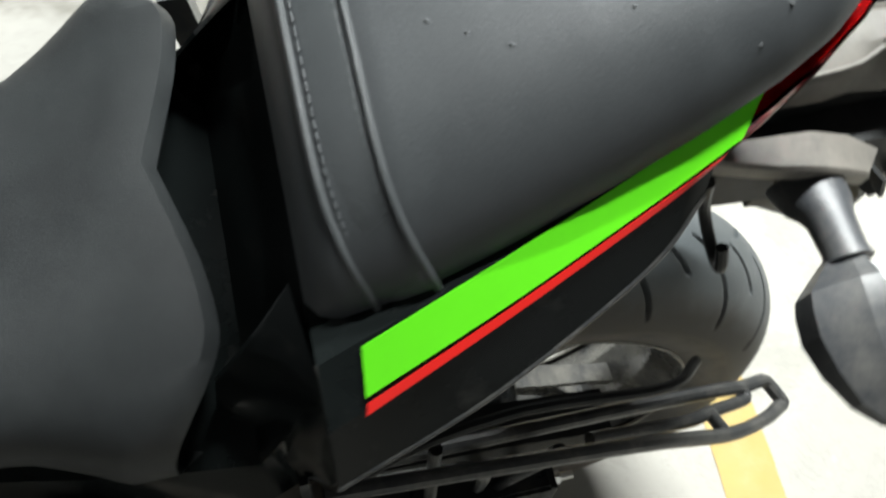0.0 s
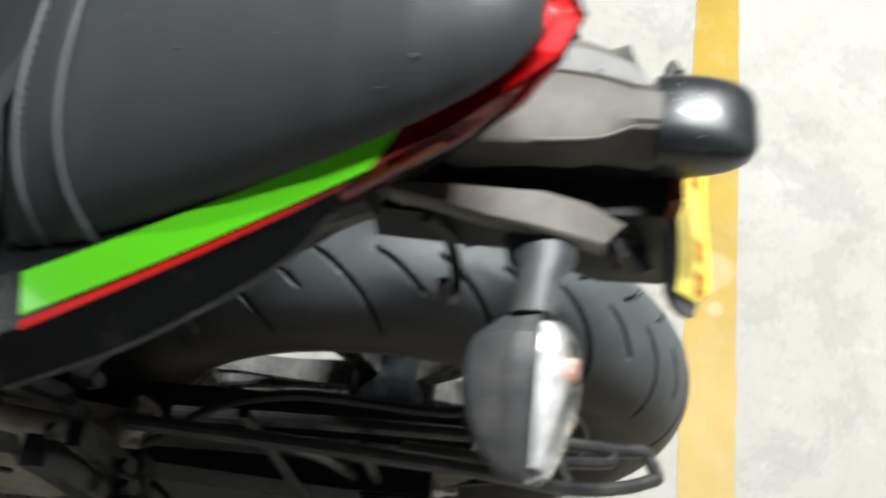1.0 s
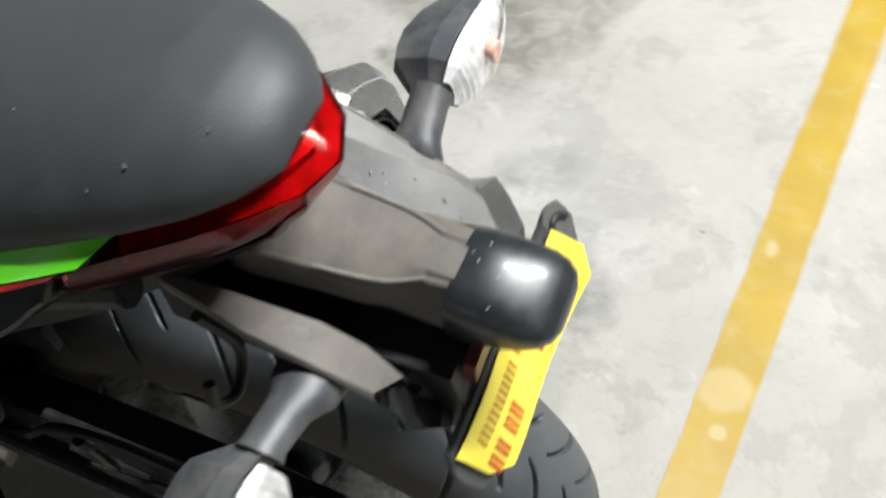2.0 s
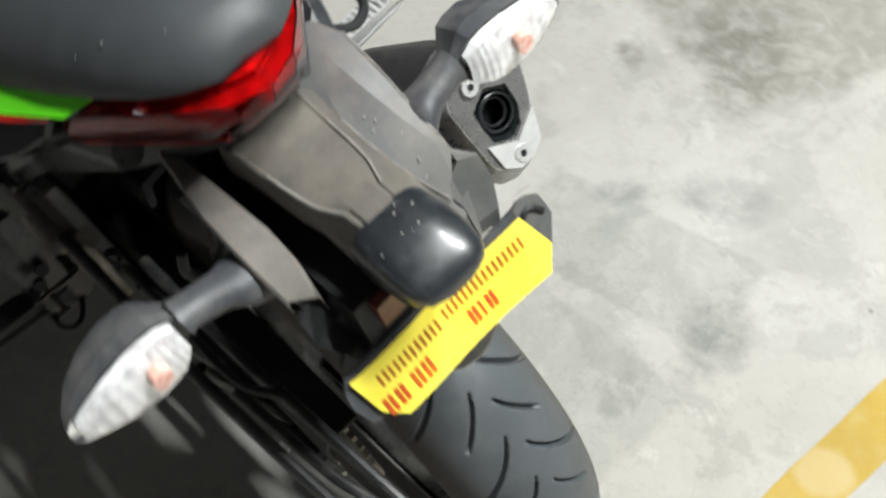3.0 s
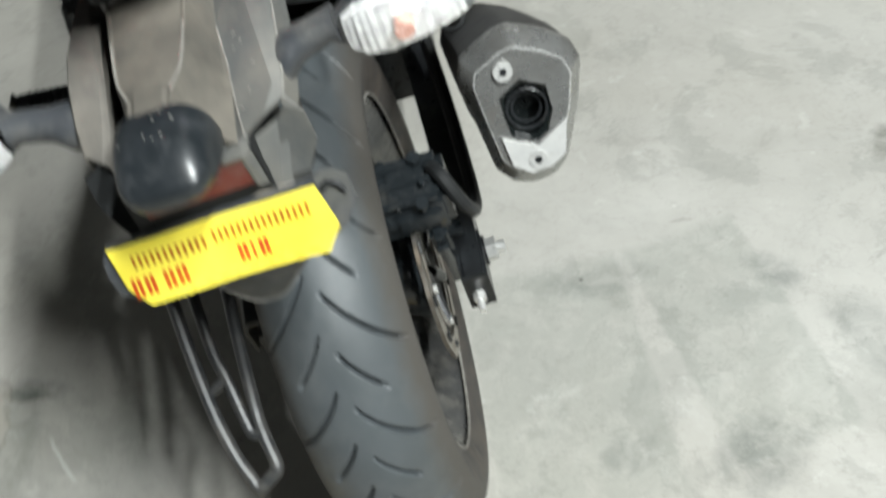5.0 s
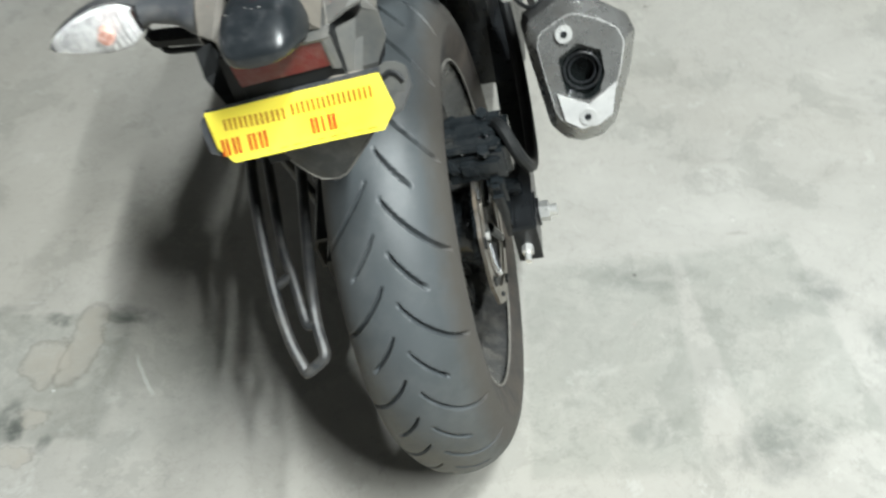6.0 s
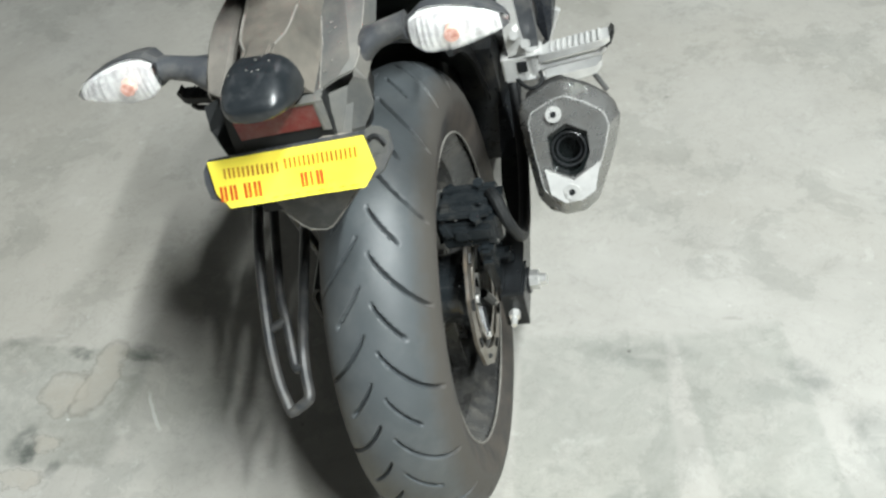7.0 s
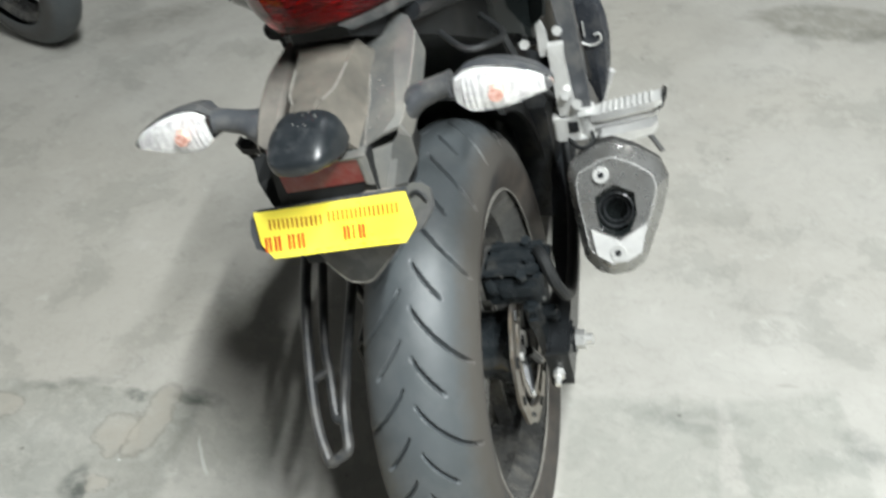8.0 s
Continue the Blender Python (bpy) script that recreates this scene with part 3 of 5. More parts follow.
def build_wheel(parent):
    wheel = part("rear_wheel", lathe([(-0.050, 0.226), (-0.054, 0.219), (-0.050, 0.211), (-0.040, 0.205), (-0.022, 0.190), (0.022, 0.190), (0.040, 0.205),
                                      (0.050, 0.211), (0.054, 0.219), (0.050, 0.226), (0.040, 0.218), (0.02, 0.205), (-0.02, 0.205), (-0.040, 0.218)], AXLE, sides=96), M_RIM, parent, "dusty dark alloy rear wheel")
    build_tyre(wheel, AXLE, 0.314, 0.070)
    part("hub", lathe([(-0.055, 0.012), (-0.055, 0.036), (-0.03, 0.048), (0.030, 0.048), (0.044, 0.052), (0.050, 0.056), (0.062, 0.056), (0.0645, 0.053), (0.0645, 0.012)], AXLE), M_CALIPER, wheel, "glossy black wheel hub")
    for k in range(5):
        for lean in (-0.13, 0.13):
            a = math.tau * k / 5 + 0.35
            d = Vector((0, math.sin(a), math.cos(a)))
            e = Vector((0, math.sin(a + lean), math.cos(a + lean)))
            s = Vector((0, d.z, -d.y))
            c = Vector(AXLE)
            rings = []
            for r, w, h in ((0.040, 0.016, 0.030), (0.10, 0.010, 0.024), (0.16, 0.009, 0.020), (0.198, 0.014, 0.022)):
                m = c + d.lerp(e, min(1, r / 0.16)) * r
                rings.append([m + s * w * 0.5 + Vector((h * 0.5, 0, 0)), m + s * w * 0.5 - Vector((h * 0.5, 0, 0)), m - s * w * 0.5 - Vector((h * 0.5, 0, 0)), m - s * w * 0.5 + Vector((h * 0.5, 0, 0))])
            part("spoke", bevelled(loft(rings), 0.003), M_RIM, wheel)
    # wavy brake disc: friction ring, open gap, inner carrier ring
    x0, x1, n = 0.070, 0.0745, 192

    def flat_ring(inner, outer, xa, xb, lobes, swing):
        bm = bmesh.new()
        rings = []
        for x in (xa, xb):
            for r, w in ((inner, 0.3 * swing), (outer, swing)):
                ring = []
                for k in range(n):
                    a = k * math.tau / n
                    q = r + w * math.copysign(abs(math.cos(a * lobes / 2)) ** 0.5, math.cos(a * lobes / 2))
                    ring.append(bm.verts.new((x, q * math.sin(a), AXLE[2] + q * math.cos(a))))
                rings.append(ring)
        for a, b in ((0, 1), (1, 3), (3, 2), (2, 0)):
            for k in range(n):
                bm.faces.new((rings[a][k], rings[a][(k + 1) % n], rings[b][(k + 1) % n], rings[b][k]))
        return bm

    disc = part("brake_disc", flat_ring(0.086, 0.1085, x0, x1, 24, 0.0016), M_STEEL, wheel, "wavy drilled steel brake disc, slightly rusty")
    part("carrier_ring", flat_ring(0.062, 0.073, x0 + 0.0004, x1 - 0.0004, 10, 0.0012), M_STEEL, disc)
    for k in range(10):
        a = k * math.tau / 10 + 0.2
        d, e = Vector((0, math.sin(a), math.cos(a))), Vector((0, math.cos(a), -math.sin(a)))
        p = Vector(AXLE) + Vector((x1, 0, 0)) + d * 0.096
        part("slot", tube([p - e * 0.007, p + e * 0.007], 0.0034, 10, 1, 1.0), M_BLACK, disc)
        q = Vector(AXLE) + Vector(((x0 + x1) / 2, 0, 0))
        if k % 2:
            part("bridge", tube([q + d * 0.070, q + d * 0.089], 0.0022, 8, 1), M_STEEL, disc)
    for k in range(5):
        a = k * math.tau / 5 + 0.2
        d = Vector((0, math.sin(a), math.cos(a)))
        part("disc_arm", tube([Vector(AXLE) + Vector((0.066, 0, 0)) + d * 0.03, Vector(AXLE) + Vector((0.072, 0, 0)) + d * 0.068], 0.008, 8, 1), M_DARK, wheel)
        bolt = Vector(AXLE) + Vector((0.0745, 0, 0)) + d * 0.0665
        part("disc_bolt", rod(bolt, bolt + Vector((0.004, 0, 0)), 0.0055, 12, 0.001), M_CHROME, wheel)
    for x in (-0.0570, 0.0570):
        part("rim_lip", tube([Vector(AXLE) + Vector((x, 0.2115 * math.sin(k * math.tau / 72), 0.2115 * math.cos(k * math.tau / 72))) for k in range(73)], 0.0019, 8, 1), M_EDGEDUST, wheel, "pale worn rim lip")
    # sprocket and chain on the other side
    teeth = [(0.066 + 0.034 + (0.004 if k % 2 else 0)) for k in range(84)]
    bm = loft([[Vector((x, r * math.sin(k * math.tau / 84), AXLE[2] + r * math.cos(k * math.tau / 84))) for k, r in enumerate(teeth)] for x in (-0.092, -0.086)])
    part("sprocket", bm, M_STEEL, wheel)
    part("valve_stem", rod((-0.012, -0.200 * 0.6, AXLE[2] - 0.16), (-0.03, -0.175 * 0.6, AXLE[2] - 0.14), 0.004), M_DARK, wheel)
    return wheel


def build_swingarm(parent):
    arm = part("swingarm", bevelled(loft([[(x + s * w, y, z + q * h) for s, q in ((-1, -1), (1, -1), (1, 1), (-1, 1))] for x, y, z, w, h in
                                          ((0.118, -0.035, 0.314, 0.014, 0.024), (0.118, 0.03, 0.316, 0.015, 0.028), (0.116, 0.15, 0.335, 0.015, 0.034), (0.110, 0.32, 0.365, 0.018, 0.036), (0.095, 0.50, 0.385, 0.03, 0.04))]), 0.005),
               M_DARK, parent, "black box-section swingarm")
    part("left_arm", bevelled(loft([[(x + s * w, y, z + q * h) for s, q in ((-1, -1), (1, -1), (1, 1), (-1, 1))] for x, y, z, w, h in
                                    ((-0.118, -0.055, 0.314, 0.014, 0.024), (-0.118, 0.03, 0.316, 0.015, 0.028), (-0.116, 0.15, 0.335, 0.015, 0.034), (-0.110, 0.32, 0.365, 0.018, 0.036), (-0.095, 0.50, 0.385, 0.03, 0.04))]), 0.005), M_DARK, arm)
    part("cross_tube", rod((-0.1, 0.36, 0.375), (0.1, 0.36, 0.375), 0.035, 16), M_DARK, arm)
    for s in (-1, 1):
        part("axle_block", block((s * 0.121, -0.018, 0.316), (0.030, 0.075, 0.052), 0.004), M_DARK, arm, "black axle adjuster block")
        part("end_plate", prism([(s * 0.121 - 0.015, -0.056, 0.290), (s * 0.121 + 0.015, -0.056, 0.290), (s * 0.121 + 0.015, -0.056, 0.344), (s * 0.121 - 0.015, -0.056, 0.344)], (0, 0.006, 0), 0.001), M_BLACK, arm)
        part("adjuster_nut", rod((s * 0.120, -0.056, 0.314), (s * 0.120, -0.066, 0.314), 0.0075, 6, 0.001), M_CHROME, arm)
        part("adjuster_bolt", rod((s * 0.120, -0.060, 0.314), (s * 0.120, -0.080, 0.314), 0.004, 10, 0.0008), M_CHROME, arm)
        part("axle_washer", rod((s * 0.134, 0, 0.316), (s * 0.139, 0, 0.316), 0.018, 20), M_DARK, arm)
        part("axle_nut", rod((s * 0.139, 0, 0.316), (s * 0.151, 0, 0.316), 0.0135, 6, 0.0015), M_CHROME, arm, "plated axle nut")
        part("axle_end", rod((s * 0.150, 0, 0.316), (s * 0.161, 0, 0.316), 0.0075, 12, 0.001), M_CHROME, arm)
    return arm


def build_brake(parent):
    cal = part("brake_caliper", block((0.082, 0.005, 0.437), (0.084, 0.080, 0.052), 0.008, (-4, 0, 0)), M_CALIPER, parent, "black rear brake caliper with pad pins")
    part("caliper_body", block((0.106, 0.012, 0.425), (0.022, 0.060, 0.060), 0.007, (-4, 0, 0)), M_CALIPER, cal)
    part("bracket", prism([(0.094, -0.05, 0.40), (0.094, 0.055, 0.40), (0.094, 0.045, 0.35), (0.094, 0.03, 0.30), (0.094, -0.02, 0.30), (0.094, -0.03, 0.35)], (0.012, 0, 0), 0.003), M_CALIPER, cal)
    for y in (-0.018, 0.012):
        part("pin", block((0.070, y - 0.012, 0.4635), (0.003, 0.010, 0.003), 0.001), M_CHROME, cal)
    part("slide_bolt", rod((0.106, -0.024, 0.43), (0.106, -0.036, 0.43), 0.008, 6, 0.001), M_CALIPER, cal)
    part("banjo_bolt", rod((0.112, 0.010, 0.455), (0.112, 0.010, 0.468), 0.008, 6, 0.001), M_CALIPER, cal)
    part("bleed_nipple", rod((0.100, -0.01, 0.455), (0.100, -0.012, 0.472), 0.0035, 8), M_CALIPER, cal)
    part("brake_hose", tube([(0.112, 0.010, 0.466), (0.122, -0.012, 0.470), (0.136, -0.03, 0.44), (0.144, -0.005, 0.405), (0.142, 0.08, 0.40), (0.135, 0.2, 0.43), (0.12, 0.34, 0.5)], 0.008, 10, 8), M_BLACK, cal, "black brake hose")
    for y, z in ((-0.028, 0.448), (0.034, 0.452)):
        part("piston_cover", rod((0.060, y, z), (0.052, y, z - 0.004), 0.014, 18, 0.002), M_CALIPER, cal)
        part("body_bolt", rod((0.096, y - 0.006, z + 0.012), (0.096, y - 0.010, z + 0.022), 0.0075, 6, 0.001), M_CALIPER, cal)
    part("rib", block((0.088, -0.036, 0.442), (0.050, 0.010, 0.020), 0.003, (-4, 0, 0)), M_CALIPER, cal)
    part("pad_spring", block((0.075, 0.002, 0.4635), (0.030, 0.050, 0.004), 0.001, (-4, 0, 0)), M_CALIPER, cal)
    for y in (-0.031, -0.004, 0.024):
        part("rib", block((0.080, y, 0.4655 - 0.07 * y), (0.066, 0.010, 0.007), 0.002, (-4, 0, 0)), M_CALIPER, cal)
    part("lower_arm", block((0.100, -0.030, 0.398), (0.020, 0.026, 0.050), 0.005, (12, 0, 0)), M_CALIPER, cal)
    for k in range(3):
        part("guide", rod((0.100, 0.0 + 0.014 * k, 0.37 - 0.02 * k), (0.122, 0.0 + 0.014 * k, 0.37 - 0.02 * k), 0.009, 10, 0.001), M_CALIPER, cal)
    return cal


def build_guard(parent):
    r = 0.0066
    guard = part("side_guard", tube([(-0.162, 0.16, 0.61), (-0.162, 0.02, 0.58), (-0.156, -0.10, 0.526), (-0.147, -0.19, 0.456), (-0.134, -0.239, 0.424), (-0.1215, -0.265, 0.407), (-0.1180, -0.2715, 0.4030), (-0.1140, -0.2725, 0.4035),
                                     (-0.0985, -0.264, 0.4085), (-0.0955, -0.2600, 0.4115), (-0.0955, -0.2540, 0.4150), (-0.101, -0.231, 0.428), (-0.104, -0.202, 0.445), (-0.112, -0.10, 0.48), (-0.12, 0.02, 0.51), (-0.12, 0.16, 0.51)], r, 10, 6), M_GUARD, parent, "dusty black tubular side guard")
    part("cross_bar", rod((-0.147, -0.190, 0.455), (-0.125, -0.179, 0.460), r * 0.9), M_GUARD, guard)
    part("cross_bar", tube([(-0.145, -0.05, 0.535), (-0.134, -0.147, 0.479), (-0.125, -0.180, 0.459), (-0.1155, -0.219, 0.435), (-0.1115, -0.2285, 0.4295), (-0.106, -0.2285, 0.4295), (-0.1015, -0.222, 0.433)], r * 0.9, 10, 5), M_GUARD, guard)
    part("stay", rod((-0.154, -0.02, 0.555), (-0.118, 0.0, 0.33), r), M_DARK, guard)
    part("stay", tube([(-0.158, 0.06, 0.578), (-0.14, 0.03, 0.48), (-0.12, 0.02, 0.35)], r, 10, 4), M_DARK, guard)
    cg = part("chain_guard", loft([[(-0.075, y, z), (-0.115, y, z), (-0.122, y, z - 0.012), (-0.122, y, z - 0.05), (-0.118, y, z - 0.05), (-0.118, y, z - 0.014), (-0.113, y, z - 0.005), (-0.075, y, z - 0.005)]
                                   for y, z in ((-0.10, 0.43), (0.0, 0.45), (0.15, 0.46), (0.32, 0.46))]), M_BLACK, parent, "black plastic chain guard")
    for z in (0.412, 0.222):
        for k in range(44):
            y = 0.01 + k * 0.0118
            zz = z + (0.035 if z < 0.3 else -0.035) * (y / 0.5)
            part("chain_link", block((-0.089, y, zz), (0.010 if k % 2 else 0.014, 0.0125, 0.012), 0), M_DARK, cg, flat=True)
    return guard


def build_seats(parent):
    def saddle(name, stations, mat, label, n_side=2.3, n_top=1.7, count=40):
        rings = []
        for y, w, zb, zt, xc in stations:
            ring = []
            mid = zb + 0.16 * (zt - zb)
            for k in range(count + 1):
                a = math.pi * k / count
                cx, sz = math.cos(a), math.sin(a)
                ring.append((xc + w * math.copysign(abs(cx) ** (2 / n_side), cx), y, mid + (zt - mid) * sz ** (2 / n_top)))
            ring += [(xc - w * 0.965, y, zb + 0.14 * (zt - zb)), (xc - w * 0.90, y, zb), (xc + w * 0.90, y, zb), (xc + w * 0.965, y, zb + 0.14 * (zt - zb))]
            rings.append(ring)
        return part(name, loft(rings), mat, parent, label, sharp=50)

    def between(table, y):
        ys = [t[0] for t in table]
        return [float(np.interp(-y, [-v for v in ys], [t[i] for t in table])) for i in range(1, len(table[0]))]

    # station, half width, underside, top
    table = [(0.150, 0.112, 0.856, 0.870), (0.146, 0.121, 0.853, 0.902), (0.135, 0.127, 0.853, 0.920), (0.10, 0.126, 0.862, 0.934), (0.05, 0.116, 0.877, 0.946), (0.0, 0.104, 0.892, 0.957),
             (-0.05, 0.090, 0.908, 0.966), (-0.09, 0.076, 0.920, 0.970), (-0.12, 0.061, 0.928, 0.969), (-0.138, 0.047, 0.932, 0.964), (-0.149, 0.034, 0.935, 0.957), (-0.156, 0.022, 0.937, 0.947)]
    stations = []
    for k in range(56):
        y = 0.150 - 0.306 * k / 55
        w, zb, zt = between(table, y)
        stations.append((y, w, zb, zt, XC))
    pillion = saddle("pillion_seat", stations, M_SEAT, "black ribbed vinyl pillion seat with light scuffs")

    def over(y, grow):
        w, zb, zt = between(table, y)
        out = []
        for k in range(41):
            a = math.pi * k / 40
            cx, sz = math.cos(a), math.sin(a)
            mid = zb + 0.16 * (zt - zb)
            out.append(Vector((XC + (w + grow) * math.copysign(abs(cx) ** (2 / 2.3), cx), y - 0.020 * abs(cx) ** 5, mid + (zt - mid + grow) * sz ** (2 / 1.7))))
        return out

    rings = [over(0.139, -0.001), over(0.138, 0.0012), over(0.123, 0.0018), over(0.105, 0.0012), over(0.104, -0.001)]
    part("strap_panel", loft(rings, wrap=False), M_LEATHER, pillion, "smooth vinyl band across the seat")
    for y in (0.1355, 0.1065):
        bead = over(y, 0.0016)
        part("piping", tube(bead, 0.0022, 8, 1), M_LEATHER, pillion)
        row = over(y - 0.0045 if y > 0.12 else y + 0.0045, 0.0012)
        for k in range(60):
            f = k / 60 * 39 + 0.3
            p, q = row[int(f)].lerp(row[int(f) + 1], f % 1), row[int(f + 0.42)].lerp(row[int(f + 0.42) + 1], (f + 0.42) % 1)
            part("stitch", tube([p, q], 0.0005, 5, 1), M_THREAD, pillion, flat=True)
    for x, y, s in ((-0.062, 0.037, 0.004), (-0.038, 0.071, 0.005), (-0.05, 0.055, 0.003), (-0.072, -0.092, 0.005), (-0.086, -0.075, 0.003), (-0.060, -0.02, 0.003), (-0.045, -0.125, 0.004)):
        w, zb, zt = between(table, y)
        f = min(1, abs(x - XC) / w)
        mid = zb + 0.16 * (zt - zb)
        z = mid + (zt - mid) * (1 - f ** 2.3) ** (1 / 1.7)
        part("scuff", block((x, y, z), (s * 0.7, s * 0.22, 0.0012), 0, (0, 0, 40)), M_THREAD, pillion, flat=True)

    # rider seat: lower, its rear edge bulging backwards at both sides
    rings = []
    for k in range(28):
        f = 0.0 if k < 4 else (k - 3) / 24
        y0 = 0.196 + ((0.022, 0.007, 0.0, 0.007)[k] if k < 4 else 0.010 + 0.40 * f)
        tip = min(1, max(0, (y0 - 0.225) / 0.09))
        w, xc = 0.163 - 0.040 * tip, -0.004 - 0.015 * tip
        zt = 0.815 - 0.030 * math.sin(math.pi * min(1, f * 1.2))
        rise = (0.05, 0.50, 0.84, 0.97, 1.0)[min(4, k)]
        ring = []
        for j in range(45):
            a = math.pi * j / 44
            cx, sz = math.cos(a), math.sin(a)
            x = xc + w * math.copysign(abs(cx) ** (2 / 4.0), cx)
            u = (x - xc) / 0.16
            bulge = 0.022 * (1 - min(1, abs(abs(u) - 0.66) / 0.6) ** 1.9) - 0.14 * max(0, abs(u) - 0.66) ** 1.5
            ring.append((x, y0 + (0.0225 - bulge) * (1 - f), 0.742 + (zt - 0.742) * rise * sz ** (2 / 2.6)))
        ring.append((xc - w * 0.9, y0 + 0.02 * (1 - f), 0.735)), ring.append((xc + w * 0.9, y0 + 0.02 * (1 - f), 0.735))
        rings.append(ring)
    part("rider_seat", loft(rings), M_RIDER, parent, "smooth black vinyl rider seat", sharp=50)


def strip(rows, thick, inward, steps=10):
    """A curved sheet through rows of places, given a thickness."""
    lines = [smooth_line(r, steps) for r in rows]
    back = [[p + Vector(inward) * thick for p in line] for line in lines]
    bm = bmesh.new()
    f = [[bm.verts.new(p) for p in line] for line in lines]
    b = [[bm.verts.new(p) for p in line] for line in back]
    n, m = len(lines[0]), len(lines)
    for g in (f, b):
        for i in range(m - 1):
            for j in range(n - 1):
                bm.faces.new((g[i][j], g[i][j + 1], g[i + 1][j + 1], g[i + 1][j]))
    for i in range(m - 1):
        bm.faces.new((f[i][0], f[i + 1][0], b[i + 1][0], b[i][0])), bm.faces.new((f[i][-1], f[i + 1][-1], b[i + 1][-1], b[i][-1]))
    for j in range(n - 1):
        bm.faces.new((f[0][j], f[0][j + 1], b[0][j + 1], b[0][j])), bm.faces.new((f[-1][j], f[-1][j + 1], b[-1][j + 1], b[-1][j]))
    return bm


def build_tail(parent):
    # edges of the left side panel from front to rear
    top = [(-0.146, 0.150, 0.860), (-0.122, 0.05, 0.887), (-0.097, -0.05, 0.914), (-0.085, -0.098, 0.926)]
    s_top = [(-0.162, 0.128, 0.868), (-0.138, 0.05, 0.888), (-0.109, -0.04, 0.912), (-0.093, -0.083, 0.922)]
    s_bot = [(-0.182, 0.130, 0.853), (-0.156, 0.05, 0.876), (-0.127, -0.03, 0.900), (-0.112, -0.068, 0.911)]
    r_top = [(-0.1845, 0.130, 0.8515), (-0.1575, 0.05, 0.875), (-0.1305, -0.025, 0.8985), (-0.118, -0.058, 0.9085)]
    r_bot = [(-0.189, 0.131, 0.848), (-0.161, 0.05, 0.8725), (-0.134, -0.022, 0.895), (-0.121, -0.052, 0.904)]
    low = [(-0.212, 0.150, 0.812), (-0.188, 0.066, 0.838), (-0.153, -0.016, 0.871), (-0.129, -0.048, 0.892)]
    edge = [(-0.190, 0.150, 0.800), (-0.168, 0.066, 0.826), (-0.136, -0.016, 0.860), (-0.112, -0.050, 0.881)]
    front = lambda line, y: [(line[0][0] - 0.004, y, line[0][2] - 0.004)] + line[1:]
    for name, flip in (("left", False), ("right", True)):
        side = (lambda rows: [[other_side(p) for p in r] for r in rows]) if flip else (lambda rows: rows)
        inward = (-0.6, 0, -0.8) if flip else (0.6, 0, -0.8)
        out = Vector((0.0006, 0, 0.0009)) if flip else Vector((-0.0006, 0, 0.0009))
        panel = part("tail_panel", strip(side([top, front(s_top, 0.150), front(s_bot, 0.150), front(r_bot, 0.150), low, edge]), 0.005, inward), M_GLOSS, parent, "glossy black tail side panel with stripes", sharp=10)
        # paler bead drawn in place of the highlight on the lower edge
        part("edge_highlight", tube(side([low])[0], 0.0013, 8, 6), M_GUARD, panel)
        shift = lambda rows: [[Vector(p) + out for p in r] for r in side(rows)]
        part("green_stripe", strip(shift([s_top, s_bot]), 0.0008, inward), M_GREEN, panel, "bright green stripe")
        part("red_stripe", strip(shift([r_top, r_bot]), 0.0008, inward), M_RED, panel, "thin red stripe")
    # side covers in front of the panels
    for flip in (False, True):
        side = other_side if flip else (lambda p: p)
        part("side_cover", strip([[side(p) for p in r] for r in ([(-0.116, 0.156, 0.848), (-0.124, 0.178, 0.815), (-0.130, 0.205, 0.775)], [(-0.165, 0.150, 0.840), (-0.143, 0.180, 0.795), (-0.138, 0.210, 0.740)],
                                                                   [(-0.206, 0.150, 0.800), (-0.172, 0.171, 0.745), (-0.155, 0.206, 0.700)], [(-0.190, 0.150, 0.72), (-0.165, 0.176, 0.69), (-0.150, 0.22, 0.66)])],
                                        0.004, (0.9 if not flip else -0.9, 0, -0.3)), M_GLOSS, parent, "glossy black plastic side cover")
    # black hump between the seats and the underside of the tail
    part("seat_bridge", loft([[(XC + s * w, y, z) for s, w, z in ((-1, w1, zb), (-1, w1, zt - 0.012), (-1, w1 * 0.8, zt), (1, w1 * 0.8, zt), (1, w1, zt - 0.012), (1, w1, zb))] for y, w1, zb, zt in ((0.12, 0.118, 0.72, 0.850), (0.150, 0.134, 0.70, 0.842), (0.170, 0.150, 0.68, 0.790), (0.190, 0.152, 0.66, 0.752), (0.26, 0.14, 0.64, 0.735), (0.40, 0.11, 0.62, 0.72))]), M_GLOSS, parent, "glossy black bridge between the seats")
    part("undertail", bevelled(loft([[(XC + s * w, y, z) for s, z in ((-1, zb), (-1, zt), (1, zt), (1, zb))] for y, w, zb, zt in ((0.36, 0.10, 0.52, 0.62), (0.19, 0.110, 0.62, 0.71), (0.14, 0.115, 0.70, 0.82), (-0.02, 0.080, 0.80, 0.882), (-0.08, 0.052, 0.835, 0.880), (-0.125, 0.030, 0.862, 0.879))]), 0.006), M_BLACK, parent, "black plastic undertail")


